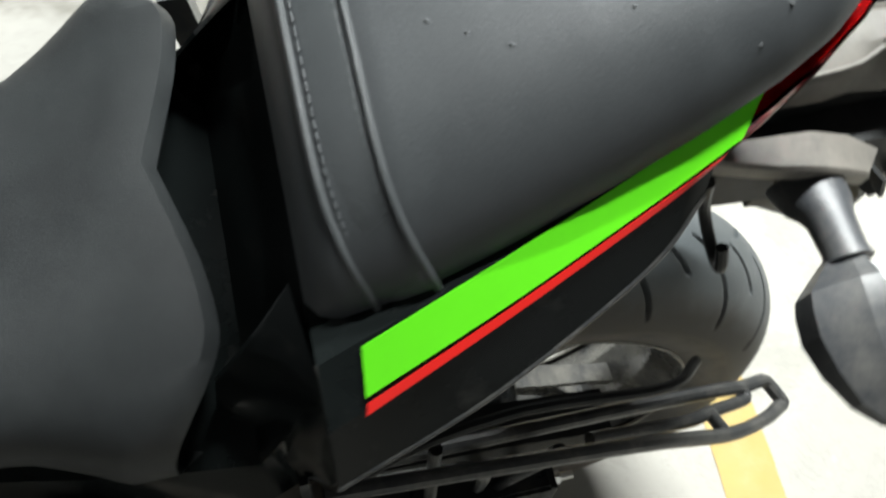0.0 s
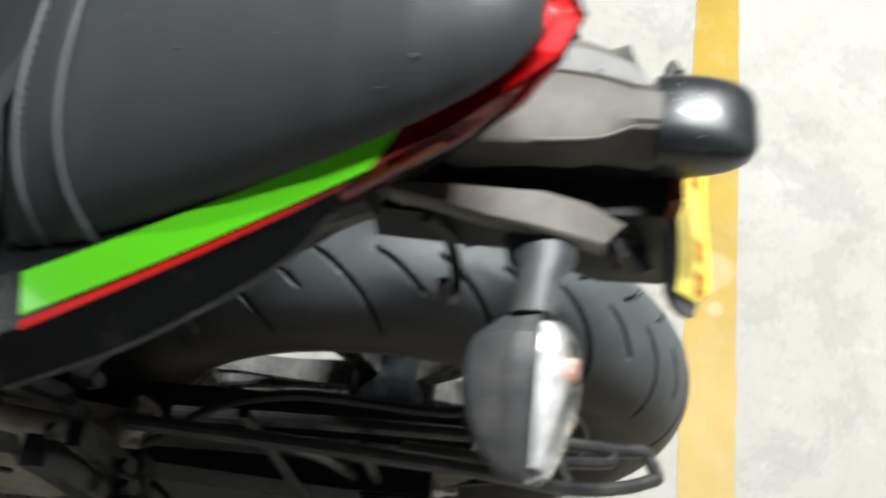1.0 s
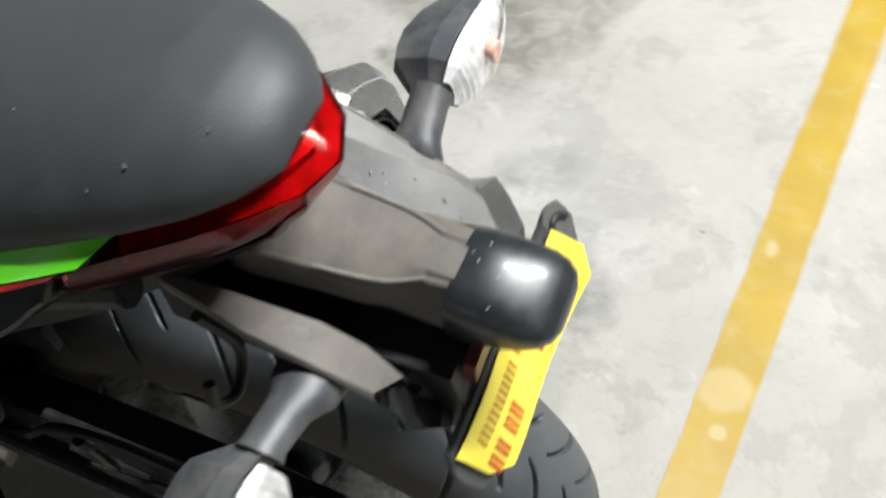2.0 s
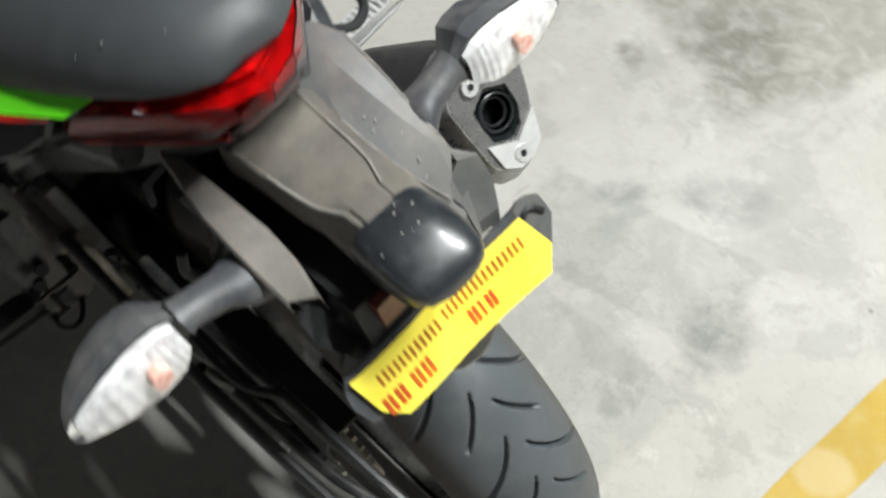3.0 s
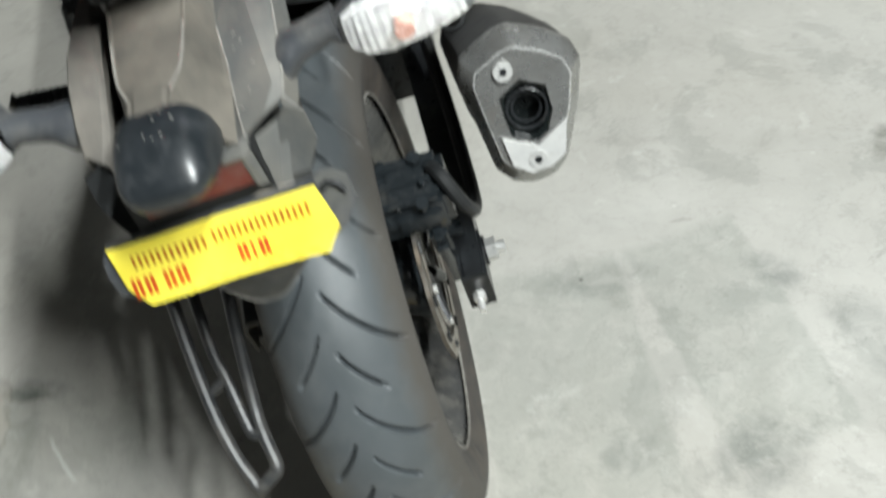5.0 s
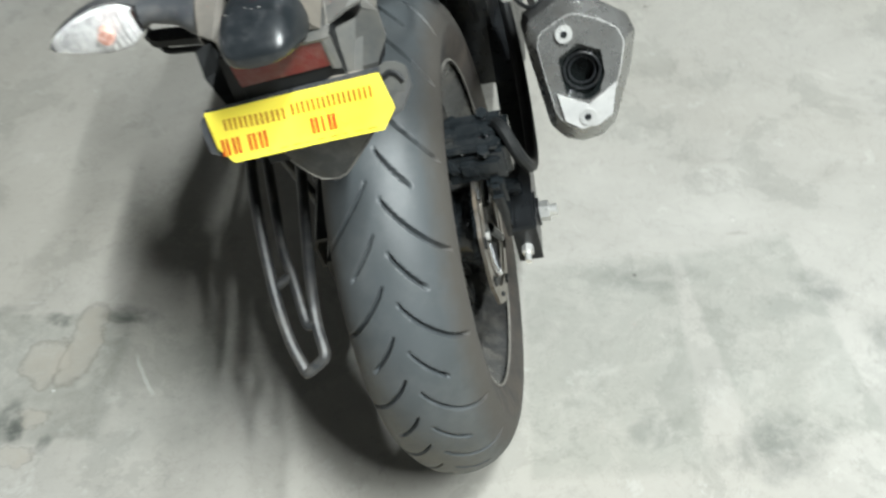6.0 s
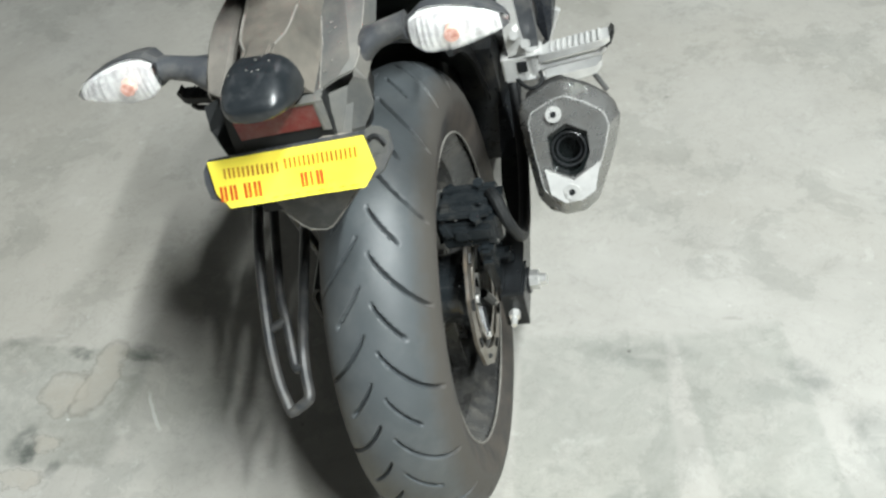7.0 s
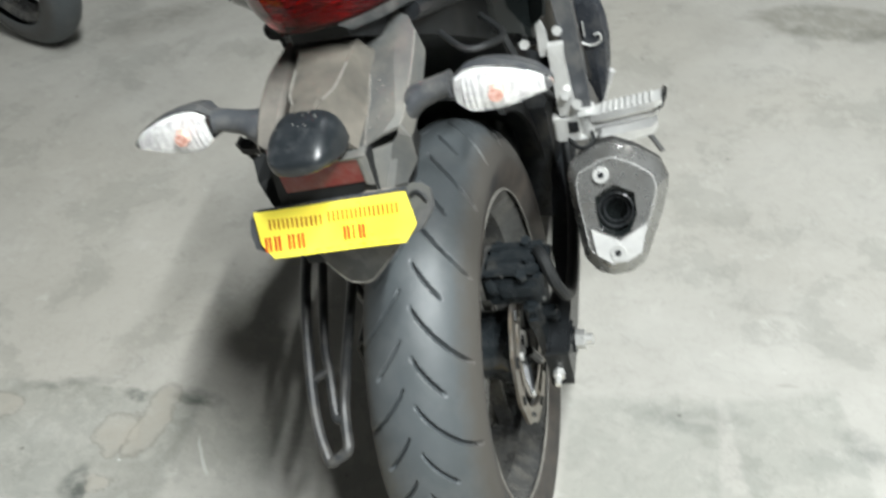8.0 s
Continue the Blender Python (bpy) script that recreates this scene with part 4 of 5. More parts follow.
def build_tail_lamp(parent):
    cols = [((-0.110, -0.052, 0.900), (-0.108, -0.044, 0.866)), ((-0.098, -0.085, 0.917), (-0.090, -0.072, 0.868)), ((-0.081, -0.118, 0.925), (-0.068, -0.108, 0.873)), ((-0.062, -0.146, 0.930), (-0.047, -0.141, 0.881)),
            ((-0.042, -0.168, 0.932), (-0.033, -0.144, 0.881)), ((XC, -0.178, 0.933), (XC, -0.143, 0.880))]
    cols = cols + [(other_side(a), other_side(b)) for a, b in cols[-2::-1]]
    centre = Vector((XC, -0.05, 0.90))

    def shell(inset, steps):
        rings = []
        for a, b in cols:
            a, b = Vector(a), Vector(b)
            away = a - centre
            away.z = 0
            away.normalize()
            ring = [a - away * (0.034 + inset) + Vector((0, 0, 0.012 - inset)), a - away * (0.012 + inset) + Vector((0, 0, 0.006 - inset))]
            for k in range(steps + 1):
                f = k / steps
                ring.append(a.lerp(b, f) + away * (0.005 * math.sin(math.pi * f) - inset) + Vector((0, 0, -inset * (1 - 2 * f))))
            rings.append(ring)
        return rings
    outer, inner = shell(0.0, 6), shell(0.003, 6)
    rings = [o + i[::-1] for o, i in zip(outer, inner)]
    lamp = part("tail_lamp", loft(rings), M_REDLENS, parent, "red tail lamp lens wrapping round the tail", sharp=22)
    lamp.visible_shadow = False
    back, bands = shell(0.0042, 12), []
    for r in back[1:-1]:
        inner, row = Vector((centre.x, centre.y, 0)), [r[0], r[1]]
        for p in r[2::2]:
            deep = (inner - Vector((p.x, p.y, 0))).normalized() * 0.013
            row += [Vector((row[-1].x, row[-1].y, p.z + 0.001)) if len(row) < 3 else p + deep, p]
        bands.append(row)
    bm = loft(bands, wrap=False)
    part("reflector", bm, M_REDBACK, lamp, "faceted red inner reflector", flat=True)
    rim = [b for a, b in cols]
    part("trim", strip([[Vector(p) + Vector((0, 0.001, 0)) for p in rim], [Vector(p) + Vector((0, 0.014, -0.006)) for p in rim]], 0.004, (0, 1, 0), 3), M_BLACK, lamp, "black trim under the lens")
    edge = rim[7:]
    part("side_trim", strip([[Vector(p) + Vector((0.001, -0.001, 0.001)) for p in edge], [Vector(p) + Vector((0.010, 0.008, -0.010)) for p in edge]], 0.003, (0, 1, 0), 3), M_APRON, lamp, "dark grey trim beside the lens")
    lamp.matrix_basis = TAIL_ROLL
    return lamp


def build_fender(parent):
    mid = -0.0145

    def mirrored(p):
        return (2 * mid - p[0], p[1], p[2])

    # floor of the fender under the raised middle and the flanks
    fender = part("rear_fender", loft([[(mid + u, y, z) for u, z in ((-0.062, zb), (-0.058, zt), (0.050, zt), (0.054, zb))] for y, zb, zt in ((-0.050, 0.775, 0.806), (-0.12, 0.765, 0.796), (-0.17, 0.760, 0.786), (-0.205, 0.755, 0.780))]), M_BLACK, parent,
                  "dusty grey plastic rear fender with raised flanges")
    # flange beside the indicator on the shaded side
    outer = [(-0.079, -0.066, 0.839), (-0.083, -0.090, 0.837), (-0.0895, -0.125, 0.831), (-0.0905, -0.150, 0.824), (-0.0905, -0.178, 0.811), (-0.0895, -0.200, 0.798)]
    inner = [(-0.070, -0.068, 0.838), (-0.068, -0.095, 0.835), (-0.066, -0.128, 0.829), (-0.064, -0.158, 0.823), (-0.0655, -0.185, 0.813), (-0.0715, -0.212, 0.798)]
    drop = lambda line, dx, dz: [(x + dx, y + (0.002 if k == len(line) - 1 else 0), z + dz) for k, (x, y, z) in enumerate(line)]
    part("flange", strip([drop(inner, 0.001, -0.040), drop(inner, 0, -0.003), drop(inner, -0.0015, 0), drop(outer, 0.002, 0.0005), drop(outer, 0, -0.002), drop(outer, 0.001, -0.013), drop(outer, 0.006, -0.018)], 0.003, (0.3, 0, -1), 1), M_FLANGE, fender, "pale dusty flange of the fender", sharp=20)
    # broad flank on the lit side, folded along its length
    valley = [(0.012, -0.080, 0.836), (0.014, -0.110, 0.827), (0.021, -0.138, 0.8185), (0.023, -0.165, 0.8060), (0.0245, -0.200, 0.8005), (0.026, -0.232, 0.7975)]
    fold = [(0.045, -0.068, 0.848), (0.036, -0.100, 0.835), (0.0245, -0.136, 0.822), (0.0265, -0.165, 0.8085), (0.029, -0.200, 0.8025), (0.033, -0.228, 0.7995)]
    ridge = [(0.047, -0.066, 0.849), (0.049, -0.095, 0.841), (0.050, -0.130, 0.8285), (0.053, -0.160, 0.8145), (0.0565, -0.190, 0.8035), (0.048, -0.2145, 0.8010)]
    shoulder = [(0.060, -0.076, 0.849), (0.069, -0.096, 0.842), (0.068, -0.130, 0.826), (0.0655, -0.160, 0.812), (0.0635, -0.185, 0.8015), (0.061, -0.199, 0.7975)]
    skirt = [(0.065, -0.078, 0.826), (0.074, -0.098, 0.820), (0.073, -0.130, 0.804), (0.070, -0.160, 0.790), (0.067, -0.185, 0.781), (0.064, -0.199, 0.779)]
    part("flange", strip([valley, fold], 0.003, (0.8, 0, -0.6), 1), M_RFLANGE, fender, "grey inner wall of the fender flank", sharp=20)
    part("flange", strip([fold, ridge, shoulder, skirt], 0.003, (-0.2, 0, -1), 1), M_RFLANGE, fender, "broad dusty grey flank of the fender", sharp=14)
    for x, y, turn, size in ((0.036, -0.146, 30, 0.004), (0.040, -0.152, 60, 0.005), (0.034, -0.156, 10, 0.003), (0.046, -0.170, 40, 0.004), (0.040, -0.192, 70, 0.005), (0.034, -0.205, 20, 0.004)):
        k = float(np.interp(-y, (0.10, 0.136, 0.165, 0.200, 0.228), (0.835, 0.8235, 0.8105, 0.8030, 0.8003)))
        part("scratch", block((x, y, k + 0.0006), (size * 0.7, 0.0008, 0.0006), 0, (22, 0, turn)), M_EDGEDUST, fender, flat=True)
    # rear wings below the flanks, with a dark slot between
    wing = [[(0.0335, -0.2240, 0.7885), (0.0505, -0.2055, 0.7830), (0.0595, -0.2055, 0.7930), (0.0725, -0.2120, 0.7905)],
            [(0.0345, -0.2330, 0.7760), (0.0470, -0.2165, 0.7710), (0.0540, -0.2150, 0.7715), (0.0735, -0.2190, 0.7680)],
            [(0.0355, -0.2410, 0.7620), (0.0405, -0.2300, 0.7540), (0.0470, -0.2265, 0.7500), (0.0630, -0.2320, 0.7550)],
            [(0.0380, -0.2450, 0.7450), (0.0405, -0.2350, 0.7380), (0.0455, -0.2310, 0.7320), (0.0580, -0.2340, 0.7350)]]
    part("wing", strip(wing, 0.003, (0, 1, 0), 1), M_RFLANGE, fender, "dusty grey faceted rear wing, shade-black on the left", sharp=24)
    part("wing_corner", strip([[(0.0595, -0.1995, 0.7980), (0.0625, -0.1980, 0.7972)], [(0.0590, -0.2060, 0.7925), (0.0725, -0.2120, 0.7905)]], 0.003, (0, 0.5, -1), 1), M_RFLANGE, fender)
    # same wing on the left, its shade put into the colour as black
    part("wing", strip([[mirrored((p[0] - 0.010, p[1], p[2])) for p in row] for row in wing], 0.003, (0, 1, 0), 1), M_BLACK, fender, "dusty grey faceted rear wing, shade-black on the left", sharp=8)
    side = [(0.0715, -0.2050, 0.766), (0.062, -0.1975, 0.790), (0.058, -0.15, 0.790), (0.055, -0.14, 0.745), (0.056, -0.2120, 0.733), (0.065, -0.2100, 0.746)]
    for pts in (side, [mirrored((p[0] - 0.012, p[1], p[2])) for p in side]):
        part("side_plate", prism(pts, (-0.004 if pts is side else 0.004, 0, 0), 0.001), M_BLACK, fender, "black inner side plate")
    part("rear_shelf", strip([[(0.004, -0.226, 0.7985), (0.018, -0.226, 0.7988), (0.029, -0.225, 0.7985), (0.0335, -0.2245, 0.7965)], [(0.004, -0.2485, 0.8000), (0.018, -0.2480, 0.7998), (0.0300, -0.2460, 0.7985), (0.0345, -0.2370, 0.7935)]], 0.003, (0, 0.3, -1), 3), M_RFLANGE, fender, "dusty shelf above the reflector", sharp=12)
    part("shelf_side", strip([[(0.0300, -0.2455, 0.7980), (0.0345, -0.2365, 0.7930)], [(0.0295, -0.2440, 0.7660), (0.0350, -0.2400, 0.7620)]], 0.002, (-1, 0, 0), 1), M_RFLANGE, fender)

    # raised middle with two ridges that close in on the black lamp cap
    rings, core = [], []
    for y, a, b, z, low in ((-0.092, -0.0450, 0.0100, 0.828, 0.8180), (-0.100, -0.0475, 0.0130, 0.842, 0.8300), (-0.108, -0.0480, 0.0135, 0.8495, 0.8320), (-0.120, -0.0465, 0.0130, 0.849, 0.8270), (-0.150, -0.0440, 0.0118, 0.846, 0.8160), (-0.175, -0.0415, 0.0105, 0.8440, 0.8080),
                            (-0.192, -0.0385, 0.0085, 0.8430, 0.8095), (-0.200, -0.0355, 0.0060, 0.8432, 0.8080), (-0.212, -0.0300, 0.0020, 0.8435, 0.8060), (-0.2335, -0.0290, 0.0010, 0.8425, 0.8030)):
        c = (a + b) / 2
        left, right, wall = min(-0.0425, a - 0.0035), max(0.0270, b + 0.010), min(0.8130, low)
        rings.append([(left, y, wall + 0.010), (left + 0.0008, y, wall + 0.018), (a - 0.0022, y, z - 0.0045), (a - 0.0006, y, z - 0.0006), (a + 0.0010, y, z), (a + 0.0030, y, z - 0.0008), (c - 0.010, y, z + 0.0012), (c, y, z + 0.0016), (c + 0.010, y, z + 0.0012),
                      (b - 0.0030, y, z - 0.0008), (b - 0.0010, y, z), (b + 0.0006, y, z - 0.0006), (b + 0.0022, y, z - 0.0050), (right - 0.003, y, low + 0.0010), (right + 0.001, y, low - 0.0035)])
        core.append([(left + 0.006, y, 0.790), (left + 0.006, y, wall + 0.012), (right - 0.004, y, low - 0.004), (right - 0.004, y, 0.790)])
    part("middle_cover", loft(rings), M_FENDER, fender, "dusty brown-grey middle cover with two ridges", sharp=16)
    part("core", loft(core), M_BLACK, fender, "black inner body")
    for pick in (4, 10):
        part("ridge_edge", tube([Vector(r[pick]) for r in rings[4:9]], 0.0011, 6, 3), M_EDGEDUST, fender, "pale dusty ridge line")
    part("ridge_edge", tube([Vector(p) for p in fold[2:]], 0.0009, 6, 3), M_EDGEDUST, fender, "pale dusty ridge line")
    part("ridge_edge", tube([Vector(p) for p in shoulder[1:]], 0.0009, 6, 3), M_EDGEDUST, fender, "pale dusty ridge line")

    cap = []
    for y, k, zt, lift in ((-0.2260, 0.97, 0.8440, 0.0), (-0.2370, 1.00, 0.8456, 0.0), (-0.2480, 1.00, 0.8450, 0.002), (-0.2600, 0.985, 0.8428, 0.005), (-0.2710, 0.94, 0.8392, 0.008), (-0.2800, 0.85, 0.8345, 0.011), (-0.2860, 0.70, 0.8295, 0.0125), (-0.2890, 0.46, 0.8250, 0.0135)):
        c, half, zb = -0.0108, 0.0328 * k, 0.8005 + lift
        ring = []
        for j in range(32):
            f = j * math.tau / 32
            cx, sz = math.cos(f), math.sin(f)
            zc, hz = zb + 0.009, (zt - zb - 0.009 if sz > 0 else 0.009)
            lean = -0.0042 * max(0, sz)
            ring.append((c + lean + half * math.copysign(abs(cx) ** 0.66, cx), y, zc + hz * math.copysign(abs(sz) ** 0.58, sz)))
        cap.append(ring)
    part("lamp_cap", loft(cap), M_CAP, fender, "glossy black number plate lamp cap with dust specks", sharp=60)
    spots = random.Random(5)
    for k in range(7):
        f, y = spots.uniform(-0.6, 0.6), spots.uniform(-0.257, -0.230)
        top = float(np.interp(-y, (0.226, 0.2370, 0.248, 0.2600), (0.8440, 0.8456, 0.8450, 0.8428)))
        sz = (1 - abs(f) ** (1 / 0.66 * 2)) ** 0.5
        part("speck", block((-0.0150 + 0.0328 * f, y, 0.8110 + (top - 0.8110) * sz ** 0.58 + 0.0001), (spots.uniform(0.0008, 0.0022), 0.0008, 0.0006), 0, (0, 32 * f, spots.uniform(0, 180))), M_EDGE, fender, flat=True)

    part("carrier", bevelled(loft([[(mid + s * w, y, z) for s, y in ((-1, y0), (-1, y1), (1, y1), (1, y0))] for w, y0, y1, z in ((0.050, -0.10, -0.236, 0.795), (0.052, -0.13, -0.242, 0.750), (0.050, -0.17, -0.246, 0.715), (0.046, -0.20, -0.250, 0.685))]), 0.004), M_BLACK, fender, "black plate carrier")
    part("reflector", prism([(-0.053, -0.2455, 0.7690), (0.0285, -0.2430, 0.7695), (0.0290, -0.2445, 0.7955), (-0.053, -0.2470, 0.7955)], (0, 0.008, 0.001), 0.002), M_REFLECT, fender, "dusty dark red rectangular reflector")
    part("bracket_tab", prism([(0.0120, -0.2490, 0.740), (0.0125, -0.2465, 0.749), (0.0165, -0.2445, 0.7545), (0.0240, -0.2435, 0.7575), (0.0480, -0.2425, 0.7545), (0.0545, -0.2430, 0.750), (0.0560, -0.2450, 0.740)], (0, 0.004, 0), 0.0012), M_BRACKET, fender, "pale dusty plate bracket")
    flap = []
    for k in range(15):
        f = k / 14
        x = -0.062 + 0.115 * f
        zl = 0.700 - 0.042 * min(1.0, 3.0 * f, 2.2 * (1 - f)) + 0.006 * abs(2 * f - 1)
        yy = -0.256 + 0.018 * (2 * f - 1) ** 2
        flap.append([(x, yy + 0.014, 0.735), (x, yy, 0.72), (x, yy - 0.002, zl + 0.008), (x, yy, zl), (x, yy + 0.006, zl), (x, yy + 0.006, 0.72), (x, yy + 0.018, 0.735)])
    part("mud_flap", loft(flap), M_APRON, fender, "black mud flap with dusty lower edge")
    part("flap_edge", tube([Vector(r[3]) for r in flap], 0.0011, 6, 1), M_EDGEDUST, fender, "pale dusty edge of the flap")
    fender.matrix_basis = TAIL_ROLL
    # hanging hose beside the tyre
    part("drain_hose", tube([(-0.085, -0.088, 0.82), (-0.082, -0.100, 0.775), (-0.104, -0.104, 0.756), (-0.118, -0.100, 0.768), (-0.112, -0.098, 0.785)], 0.004, 10, 5), M_BLACK, fender, "thin black drain hose")
    return fender


def build_plate(parent):
    corner, along, down = Vector((-0.093, -0.2475, 0.7500)), Vector((0.163, -0.002, 0.010)) / 0.1633, Vector((0, -0.0285, -0.0465)).normalized()
    face = along.cross(-down).normalized()
    if face.y > 0:
        face = -face

    def at(s, t, lift=0.0):
        wave = 0.0016 * math.sin(s * 52) + 0.006 * max(0, (s - 0.12) / 0.05) ** 2 * (t / 0.054) + 0.005 * max(0, (t - 0.036) / 0.018) ** 2
        return corner + along * s + down * t + face * (wave + lift)

    def left(t):
        return 0.005 * t / 0.033 if t < 0.033 else 0.005 + 0.020 * (t - 0.033) / 0.021

    def right(t):
        return 0.160 + 0.009 * t / 0.031 if t < 0.031 else 0.169 - 0.018 * (t - 0.031) / 0.023
    rows = []
    for j in range(13):
        t = 0.047 * j / 12
        rows.append([at(left(t) + (right(t) - left(t)) * i / 30, t) for i in range(31)])
    bm = bmesh.new()
    f = [[bm.verts.new(p) for p in r] for r in rows]
    g = [[bm.verts.new(p - face * 0.0007) for p in r] for r in rows]
    for grid in (f, g):
        for j in range(12):
            for i in range(30):
                bm.faces.new((grid[j][i], grid[j][i + 1], grid[j + 1][i + 1], grid[j + 1][i]))
    for j in range(12):
        for i in (0, 30):
            bm.faces.new((f[j][i], f[j + 1][i], g[j + 1][i], g[j][i]))
    for i in range(30):
        for j in (0, 12):
            bm.faces.new((f[j][i], f[j][i + 1], g[j][i + 1], g[j][i]))
    plate = part("number_plate", bm, M_PAPER, parent, "curled yellow sheet number plate with red marks", sharp=60)

    def bar(s, t, w, h, mat):
        bm = bmesh.new()
        vs = [[bm.verts.new(at(s + w * i / 2, t + h * j / 2, 0.0005)) for i in range(3)] for j in range(3)]
        for j in range(2):
            for i in range(2):
                bm.faces.new((vs[j][i], vs[j][i + 1], vs[j + 1][i + 1], vs[j + 1][i]))
        part("bar", bm, mat, plate, flat=True)
    def letter(s, t, w, h, stroke, mat):
        bar(s, t, stroke, h, mat)
        bar(s + w - stroke, t, stroke, h, mat)
    for k in range(6):
        letter(0.016 + k * 0.0097, 0.0088 + 0.0004 * k, 0.0072, 0.0098, 0.0022, M_INK2)
    for k in range(8):
        letter(0.078 + k * 0.0095, 0.0088, 0.0070, 0.0098, 0.0022, M_INK2)
    for s in (0.009, 0.0195, 0.0345, 0.0445):
        letter(s, 0.0255, 0.0075, 0.0145, 0.0030, M_INK)
    for s in (0.092, 0.108):
        letter(s, 0.0245, 0.0070, 0.0135, 0.0029, M_INK)
    bar(0.1020, 0.0245, 0.002, 0.0135, M_INK)
    for k in range(9):
        bar(0.050 + k * 0.0115, 0.0430, 0.004 + 0.002 * (k % 3), 0.0008, M_INK2)
    back = prism([corner + along * s + down * t - face * 0.004 for s, t in ((-0.007, 0.008), (0.0, -0.002), (0.160, -0.004), (0.172, -0.005), (0.183, 0.002), (0.184, 0.018), (0.172, 0.036), (0.15, 0.046), (0.02, 0.046), (-0.004, 0.036), (-0.008, 0.02))], -face * 0.005, 0.0015)
    bp = part("backing_plate", back, M_HOUSING, plate, "black backing bracket with rounded ears")
    ear = prism([corner + along * s + down * t - face * 0.0036 for s, t in ((0.161, 0.018), (0.160, -0.004), (0.166, -0.0070), (0.175, -0.0055), (0.1825, 0.000), (0.1835, 0.010), (0.178, 0.020))], -face * 0.003, 0.0008)
    part("ear", ear, M_RFLANGE, bp, "grey dusty bracket ear")
    part("ear_slot", tube([corner + along * s + down * t - face * 0.0034 for s, t in ((0.163, 0.005), (0.168, 0.0025), (0.174, 0.005), (0.179, 0.012))], 0.0026, 8, 4), M_BLACK, bp)
    return plate


def build_indicator(parent, side):
    s = (lambda p: p) if side < 0 else other_side
    stalk = []
    for x, y, z, ry, rz in ((-0.084 if side < 0 else -0.0985, -0.158, 0.792, 0.024, 0.019), (-0.102, -0.159, 0.797, 0.021, 0.017), (-0.109, -0.159, 0.801, 0.017, 0.014), (-0.116, -0.158, 0.804, 0.0145, 0.0125), (-0.138, -0.156, 0.809, 0.0135, 0.0115), (-0.144, -0.156, 0.809, 0.015, 0.013)):
        stalk.append([s((x, y + ry * math.cos(k * math.tau / 20), z + rz * math.sin(k * math.tau / 20))) for k in range(20)])
    ind = part("indicator", loft(stalk), M_HOUSING, parent, "black turn indicator with clear lens on a rubber stalk", sharp=40)
    sections = ((-0.140, 0.018, 0.010, 0.004, 0.000), (-0.150, 0.030, 0.0155, 0.010, 0.000), (-0.160, 0.041, 0.0225, 0.018, 0.0), (-0.170, 0.044, 0.0240, 0.020, 0.0), (-0.185, 0.045, 0.0235, 0.021, -0.001), (-0.205, 0.040, 0.0190, 0.019, -0.002), (-0.224, 0.030, 0.0125, 0.013, -0.004), (-0.236, 0.017, 0.007, 0.008, -0.006), (-0.241, 0.006, 0.003, 0.003, -0.007))
    body, lens, mirror = [], [], []
    for x, front, hz, rear, dz in sections:
        z = (0.807 if side < 0 else 0.804) + dz
        yc = -0.161 + (-0.140 - x) * 0.03
        shape = ((0, -1.0), (0.62, -0.80), (1.0, -0.30), (0.90, 0.45), (0.30, 0.98), (0, 1.0))
        body.append([s((x, yc + front * a, z + 0.9 * hz * b)) for a, b in shape])
        rshape = ((0, 1.0), (-0.55, 0.93), (-0.95, 0.45), (-1.0, 0.0), (-0.95, -0.45), (-0.55, -0.93), (0, -1.0))
        if x < -0.145:
            lens.append([s((x, yc - 0.0003 + (rear + 0.004) * a, z + 0.9 * hz * 0.985 * b)) for a, b in rshape])
            mirror.append([s((x, yc - 0.0015 + (rear * 0.80) * a * (0.75 if abs(b) < 0.5 else 1), z + 0.9 * hz * 0.9 * b)) for a, b in rshape])
    part("body", bevelled(loft(body), 0.0012, 2, 12), M_HOUSING, ind, "dusty dark grey housing", sharp=14)
    glass = part("lens", loft(lens), M_CLEAR, ind, "clear faceted lens")
    glass.visible_shadow = False
    ribbed = []
    for p, q in zip(mirror[:-2], mirror[1:-1]):
        for k in range(4):
            ribbed.append([Vector(m).lerp(Vector(n), k / 4) + Vector((0, (0.0, 0.0004, -0.0001, 0.0003)[k], 0)) for m, n in zip(p, q)])
    part("reflector", loft(ribbed, wrap=False), M_MIRROR, glass, "ribbed silver reflector", flat=True)
    p = Vector(s((-0.176 if side < 0 else -0.190, -0.1775, 0.807 if side < 0 else 0.804)))
    part("bulb", rod(p - Vector((0, 0.0045, 0)), p + Vector((0, 0.006, 0)), 0.0072, 16, 0.0025), M_AMBER, glass, "amber bulb block")
    ind.matrix_basis = TAIL_ROLL
    return ind


